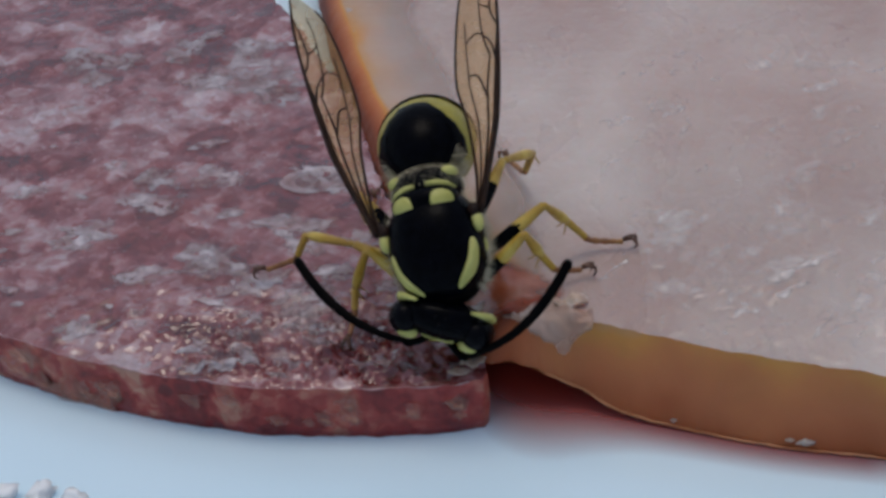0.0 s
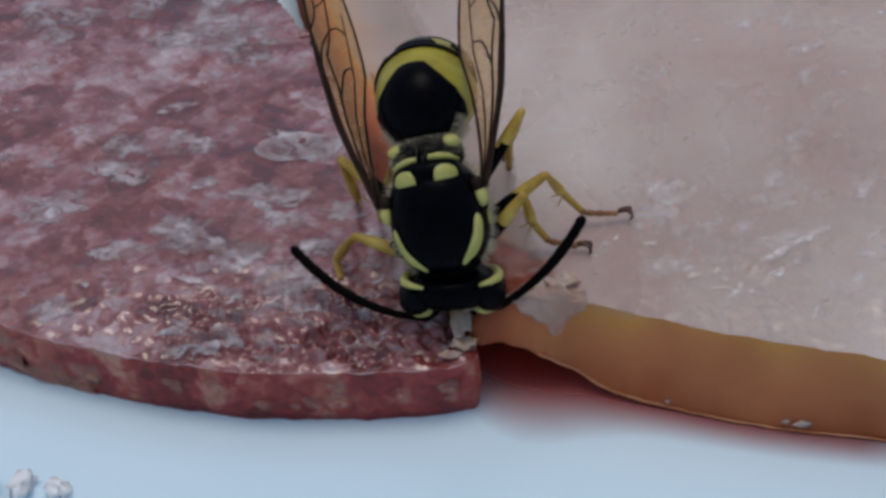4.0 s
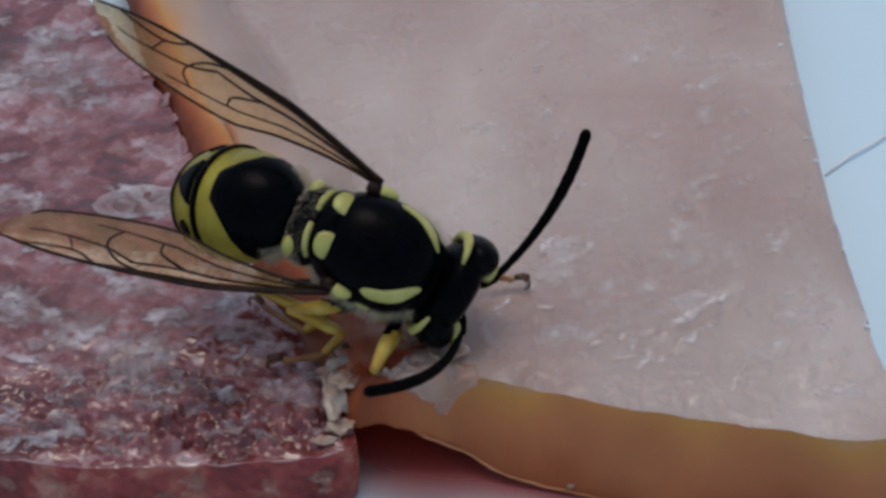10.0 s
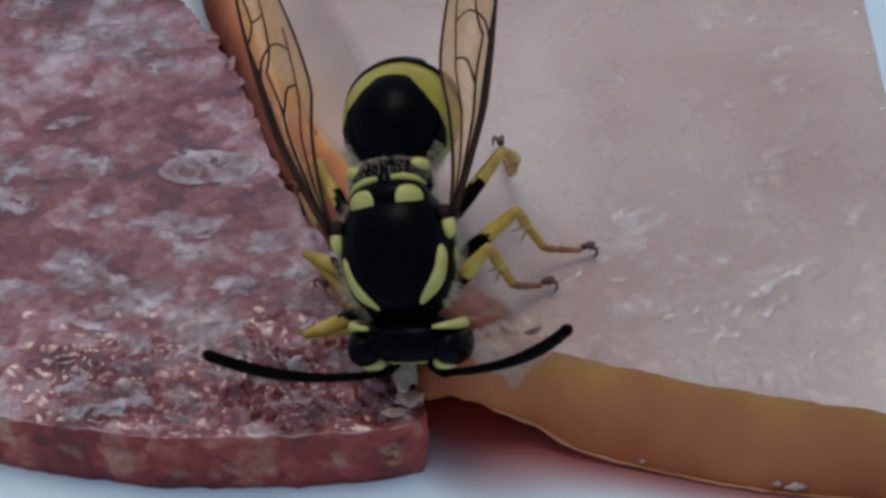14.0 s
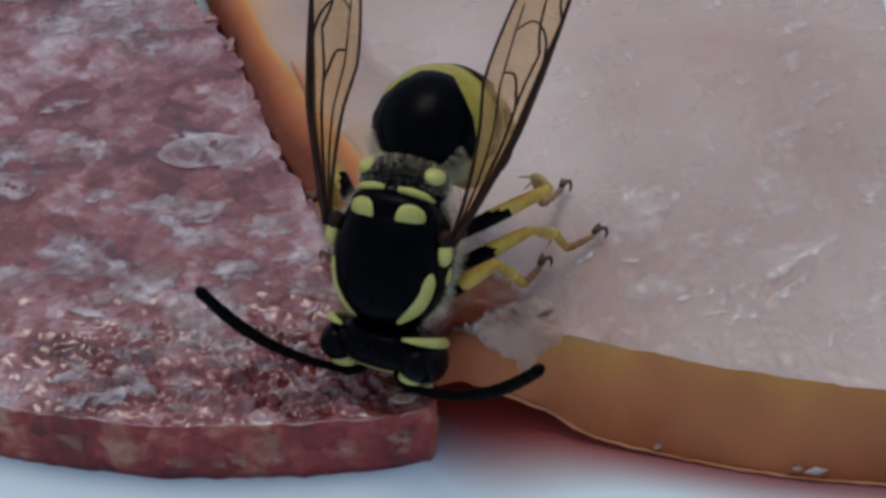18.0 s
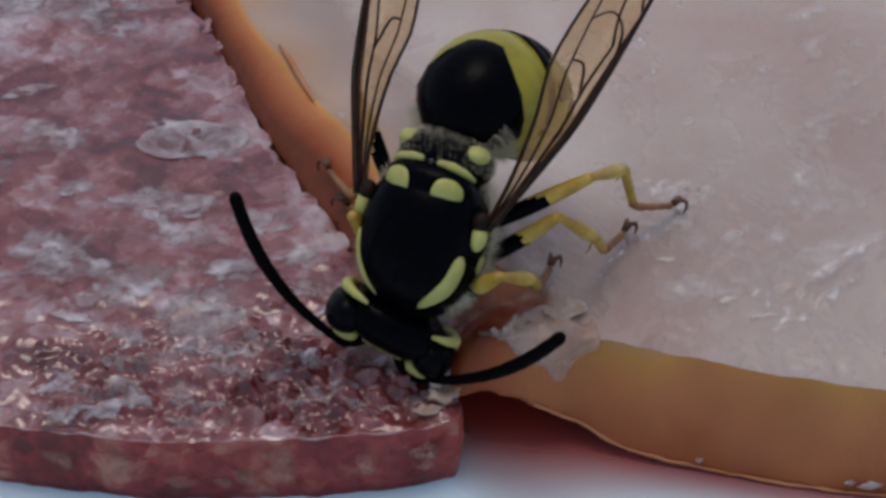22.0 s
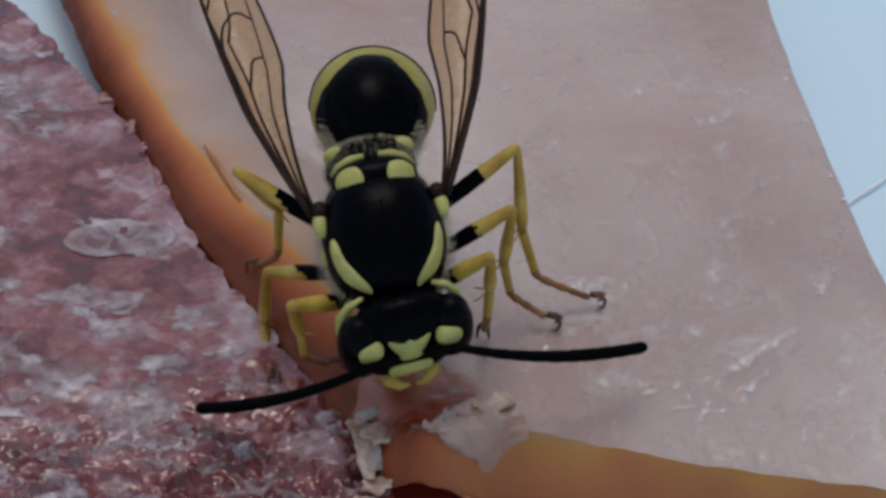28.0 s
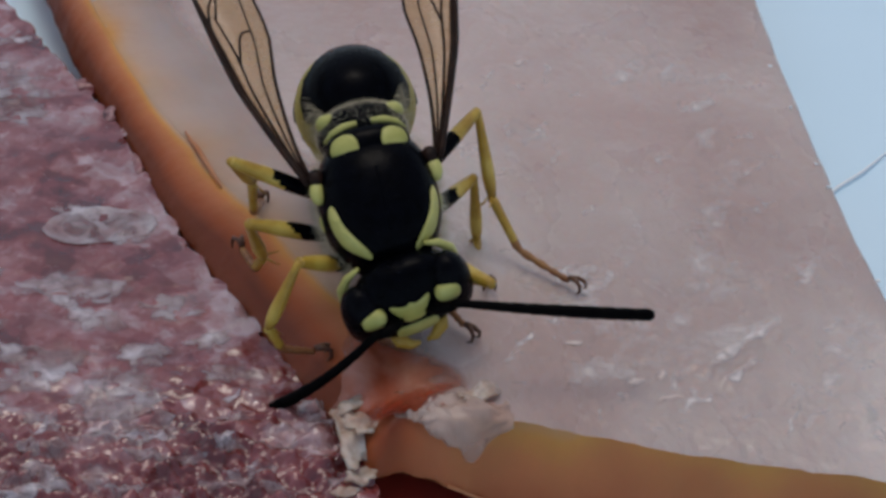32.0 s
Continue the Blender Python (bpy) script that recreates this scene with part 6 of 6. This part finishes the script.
    walk(rear_abdomen, [
        (0, tail(1, -44, 3, 8)),
        (1, tail(-9, -42, -4, 12)),
        (2, tail(-10, -20, -5, 30)),
        (4.5, tail(-2, -42, -2, 10)),
        (5, tail(-1, -45, -1, 6, -8)),
        (6, tail(-14, -60, -7, 4, -22)),
        (7, tail(3, -28, 5, 8)),
        (8, tail(9, -20, -3, 16)),
        (9, tail(4, -33, 1, 30)),
        (10, tail(3, -29, -3, 26)),
        (11, tail(3, -31, 5, 6)),
        (12, tail(-7, -22, -2, 8)),
        (13, tail(6, -21, 6, 12)),
        (14, tail(-8, -32, 1, 6)),
        (14.5, tail(-6, -34, 2, 8)),
        (17, tail(-1, -49, 3, 3, -22)),
        (18, tail(-4, -58, -0, 0, -22)),
        (19, tail(-12, -58, -3, 0, -22)),
        (20, tail(-8, -53, -2, 0, -22)),
        (21, tail(-4, -58, -1, 0, -22)),
        (22, tail(-4, -47, -3, 0, -22)),
        (22.5, tail(-4, -53, -1, 0, -22)),
        (23, tail(-4, -60, -0, 0, -22)),
        (24, tail(-12, -45, -10, 0, -22)),
        (25, tail(-14, -61, -13, 0, -22)),
        (27.5, tail(-4, -30, -2, 4)),
        (28, tail(-11, -33, -1, 0)),
        (28.5, tail(-2, -54, 3, 0)),
        (29, tail(-3, -26, 5, 0)),
        (29.5, tail(-4, -32, 3, 0)),
        (30, tail(-12, -55, 1, 0)),
        (30.5, tail(-14, -47, -3, 0)),
        (31, tail(-14, -52, -4, 0)),
        (32, tail(-10, -60, -7, 0)),
    ])
    walk(antenna_right, [
        (0, joint(ELBOW_RIGHT, -28, -16, -22)),
        (1, joint(ELBOW_RIGHT, -43, -35, -34)),
        (2, joint(ELBOW_RIGHT, -49, -39, -42)),
        (4.5, joint(ELBOW_RIGHT, -42, -36, -25)),
        (5, joint(ELBOW_RIGHT, -41, -40, -22)),
        (6, joint(ELBOW_RIGHT, -37, -39, -8)),
        (7, joint(ELBOW_RIGHT, -46, 2, 25)),
        (8, joint(ELBOW_RIGHT, -27, -7, 13)),
        (9, joint(ELBOW_RIGHT, -0, -21, 42)),
        (10, joint(ELBOW_RIGHT, -10, -30, 61)),
        (11, joint(ELBOW_RIGHT, -41, 7, 34)),
        (12, joint(ELBOW_RIGHT, -45, 19, 25)),
        (13, joint(ELBOW_RIGHT, -36, 32, 28)),
        (14, joint(ELBOW_RIGHT, -45, 29, 49)),
        (14.5, joint(ELBOW_RIGHT, -43, 30, 29)),
        (17, joint(ELBOW_RIGHT, -35, 10, 26)),
        (18, joint(ELBOW_RIGHT, -49, 11, 55)),
        (19, joint(ELBOW_RIGHT, -43, 6, 16)),
        (20, joint(ELBOW_RIGHT, -42, 6, 34)),
        (21, joint(ELBOW_RIGHT, -47, 5, 30)),
        (22, joint(ELBOW_RIGHT, -44, 23, 29)),
        (22.5, joint(ELBOW_RIGHT, -50, 18, 41)),
        (23, joint(ELBOW_RIGHT, -42, 18, 34)),
        (24, joint(ELBOW_RIGHT, -58, 29, 32)),
        (25, joint(ELBOW_RIGHT, -51, 19, 17)),
        (27.5, joint(ELBOW_RIGHT, -28, -10, -21)),
        (28, joint(ELBOW_RIGHT, -28, -17, -25)),
        (28.5, joint(ELBOW_RIGHT, -25, -22, -24)),
        (29, joint(ELBOW_RIGHT, -31, -20, -21)),
        (29.5, joint(ELBOW_RIGHT, -27, -31, -24)),
        (30, joint(ELBOW_RIGHT, -24, -18, -48)),
        (30.5, joint(ELBOW_RIGHT, -27, -11, -55)),
        (31, joint(ELBOW_RIGHT, -22, -12, -45)),
        (32, joint(ELBOW_RIGHT, -20, -11, -32)),
    ])
    walk(antenna_left, [
        (0, joint(ELBOW_LEFT, 58, 5, -31)),
        (1, joint(ELBOW_LEFT, 60, 32, -26)),
        (2, joint(ELBOW_LEFT, 60, 32, -19)),
        (4.5, joint(ELBOW_LEFT, 61, 31, -24)),
        (5, joint(ELBOW_LEFT, 48, 35, -13)),
        (6, joint(ELBOW_LEFT, 46, 37, -35)),
        (7, joint(ELBOW_LEFT, 51, 10, -54)),
        (8, joint(ELBOW_LEFT, 61, -38, -99)),
        (9, joint(ELBOW_LEFT, 39, -4, -85)),
        (10, joint(ELBOW_LEFT, 19, 30, -23)),
        (11, joint(ELBOW_LEFT, 45, 15, -39)),
        (12, joint(ELBOW_LEFT, 46, 26, -31)),
        (13, joint(ELBOW_LEFT, 70, 22, -44)),
        (14, joint(ELBOW_LEFT, 54, 38, -48)),
        (14.5, joint(ELBOW_LEFT, 53, 40, -21)),
        (17, joint(ELBOW_LEFT, 58, 27, -34)),
        (18, joint(ELBOW_LEFT, 40, 30, -31)),
        (19, joint(ELBOW_LEFT, 25, -22, -42)),
        (20, joint(ELBOW_LEFT, 39, 3, -27)),
        (21, joint(ELBOW_LEFT, 46, 15, -25)),
        (22, joint(ELBOW_LEFT, 65, 12, -40)),
        (22.5, joint(ELBOW_LEFT, 67, 24, -45)),
        (23, joint(ELBOW_LEFT, 66, 23, -43)),
        (24, joint(ELBOW_LEFT, 65, 31, -34)),
        (25, joint(ELBOW_LEFT, 58, 14, -46)),
        (27.5, joint(ELBOW_LEFT, 2, -12, 18)),
        (28, joint(ELBOW_LEFT, -1, -20, 15)),
        (28.5, joint(ELBOW_LEFT, 2, -25, 10)),
        (29, joint(ELBOW_LEFT, 4, -18, 25)),
        (29.5, joint(ELBOW_LEFT, 26, -23, 46)),
        (30, joint(ELBOW_LEFT, -3, -39, 29)),
        (30.5, joint(ELBOW_LEFT, 5, -38, 24)),
        (31, joint(ELBOW_LEFT, 1, -38, 42)),
        (32, joint(ELBOW_LEFT, -2, -49, 24)),
    ])
    walk(wing_right, [
        (0, joint(HINGE_RIGHT, 10, -11, 3)),
        (1, joint(HINGE_RIGHT, 2, -8, -4)),
        (2, joint(HINGE_RIGHT, 3, -7, -4)),
        (4.5, joint(HINGE_RIGHT, 12, -20, 3)),
        (5, joint(HINGE_RIGHT, 17, -22, 5)),
        (6, joint(HINGE_RIGHT, 11, -19, -0)),
        (7, joint(HINGE_RIGHT, 7, 4, 5)),
        (8, joint(HINGE_RIGHT, 17, 7, -3)),
        (9, joint(HINGE_RIGHT, 13, -2, 2)),
        (10, joint(HINGE_RIGHT, 12, -6, -1)),
        (11, joint(HINGE_RIGHT, 11, -8, 6)),
        (12, joint(HINGE_RIGHT, 8, -2, -3)),
        (13, joint(HINGE_RIGHT, 14, -10, 9)),
        (14, joint(HINGE_RIGHT, 14, -13, 4)),
        (14.5, joint(HINGE_RIGHT, 15, -10, 4)),
        (17, joint(HINGE_RIGHT, 18, -21, 7)),
        (18, joint(HINGE_RIGHT, 15, -23, 7)),
        (19, joint(HINGE_RIGHT, 16, -25, 5)),
        (20, joint(HINGE_RIGHT, 19, -24, 6)),
        (21, joint(HINGE_RIGHT, 16, -23, 6)),
        (22, joint(HINGE_RIGHT, 16, -24, 5)),
        (22.5, joint(HINGE_RIGHT, 13, -26, 5)),
        (23, joint(HINGE_RIGHT, 15, -25, 7)),
        (24, joint(HINGE_RIGHT, 15, -28, -2)),
        (25, joint(HINGE_RIGHT, 18, -29, 0)),
        (27.5, joint(HINGE_RIGHT, 16, -10, 1)),
        (28, joint(HINGE_RIGHT, 11, -8, 1)),
        (28.5, joint(HINGE_RIGHT, 10, -4, 3)),
        (29, joint(HINGE_RIGHT, 10, -1, 5)),
        (29.5, joint(HINGE_RIGHT, 8, -3, 3)),
        (30, joint(HINGE_RIGHT, 6, -6, 1)),
        (30.5, joint(HINGE_RIGHT, 10, -8, -0)),
        (31, joint(HINGE_RIGHT, 11, -11, -2)),
        (32, joint(HINGE_RIGHT, 11, -11, -5)),
    ])
    walk(wing_left, [
        (0, joint(HINGE_LEFT, -9, -12, 1)),
        (1, joint(HINGE_LEFT, -10, -6, -4)),
        (2, joint(HINGE_LEFT, -12, -8, -5)),
        (4.5, joint(HINGE_LEFT, -6, -20, -2)),
        (5, joint(HINGE_LEFT, -2, -22, 0)),
        (6, joint(HINGE_LEFT, -9, -17, -4)),
        (7, joint(HINGE_LEFT, -11, -9, 5)),
        (8, joint(HINGE_LEFT, -5, 9, -3)),
        (9, joint(HINGE_LEFT, -4, 6, 1)),
        (10, joint(HINGE_LEFT, -6, 3, -3)),
        (11, joint(HINGE_LEFT, -9, -12, 2)),
        (12, joint(HINGE_LEFT, -11, -1, -3)),
        (13, joint(HINGE_LEFT, -8, -12, 4)),
        (14, joint(HINGE_LEFT, -10, -14, -1)),
        (14.5, joint(HINGE_LEFT, -7, -12, -0)),
        (17, joint(HINGE_LEFT, -7, -21, 2)),
        (18, joint(HINGE_LEFT, -8, -23, 1)),
        (19, joint(HINGE_LEFT, -11, -24, -1)),
        (20, joint(HINGE_LEFT, -5, -23, 0)),
        (21, joint(HINGE_LEFT, -6, -23, 1)),
        (22, joint(HINGE_LEFT, -10, -23, -1)),
        (22.5, joint(HINGE_LEFT, -15, -24, -1)),
        (23, joint(HINGE_LEFT, -9, -25, 1)),
        (24, joint(HINGE_LEFT, -13, -24, -9)),
        (25, joint(HINGE_LEFT, -10, -25, -8)),
        (27.5, joint(HINGE_LEFT, -9, -10, -2)),
        (28, joint(HINGE_LEFT, -15, -9, -2)),
        (28.5, joint(HINGE_LEFT, -11, -6, 2)),
        (29, joint(HINGE_LEFT, -11, -3, 5)),
        (29.5, joint(HINGE_LEFT, -15, -5, 3)),
        (30, joint(HINGE_LEFT, -14, -7, 0)),
        (30.5, joint(HINGE_LEFT, -16, -9, -2)),
        (31, joint(HINGE_LEFT, -15, -11, -5)),
        (32, joint(HINGE_LEFT, -12, -9, -7)),
    ])
    for key, (leg, tibia, tarsus) in legs.items():
        for piece, rows in zip((leg, tibia, tarsus), stride(body, key)):
            walk(piece, rows)


motions()
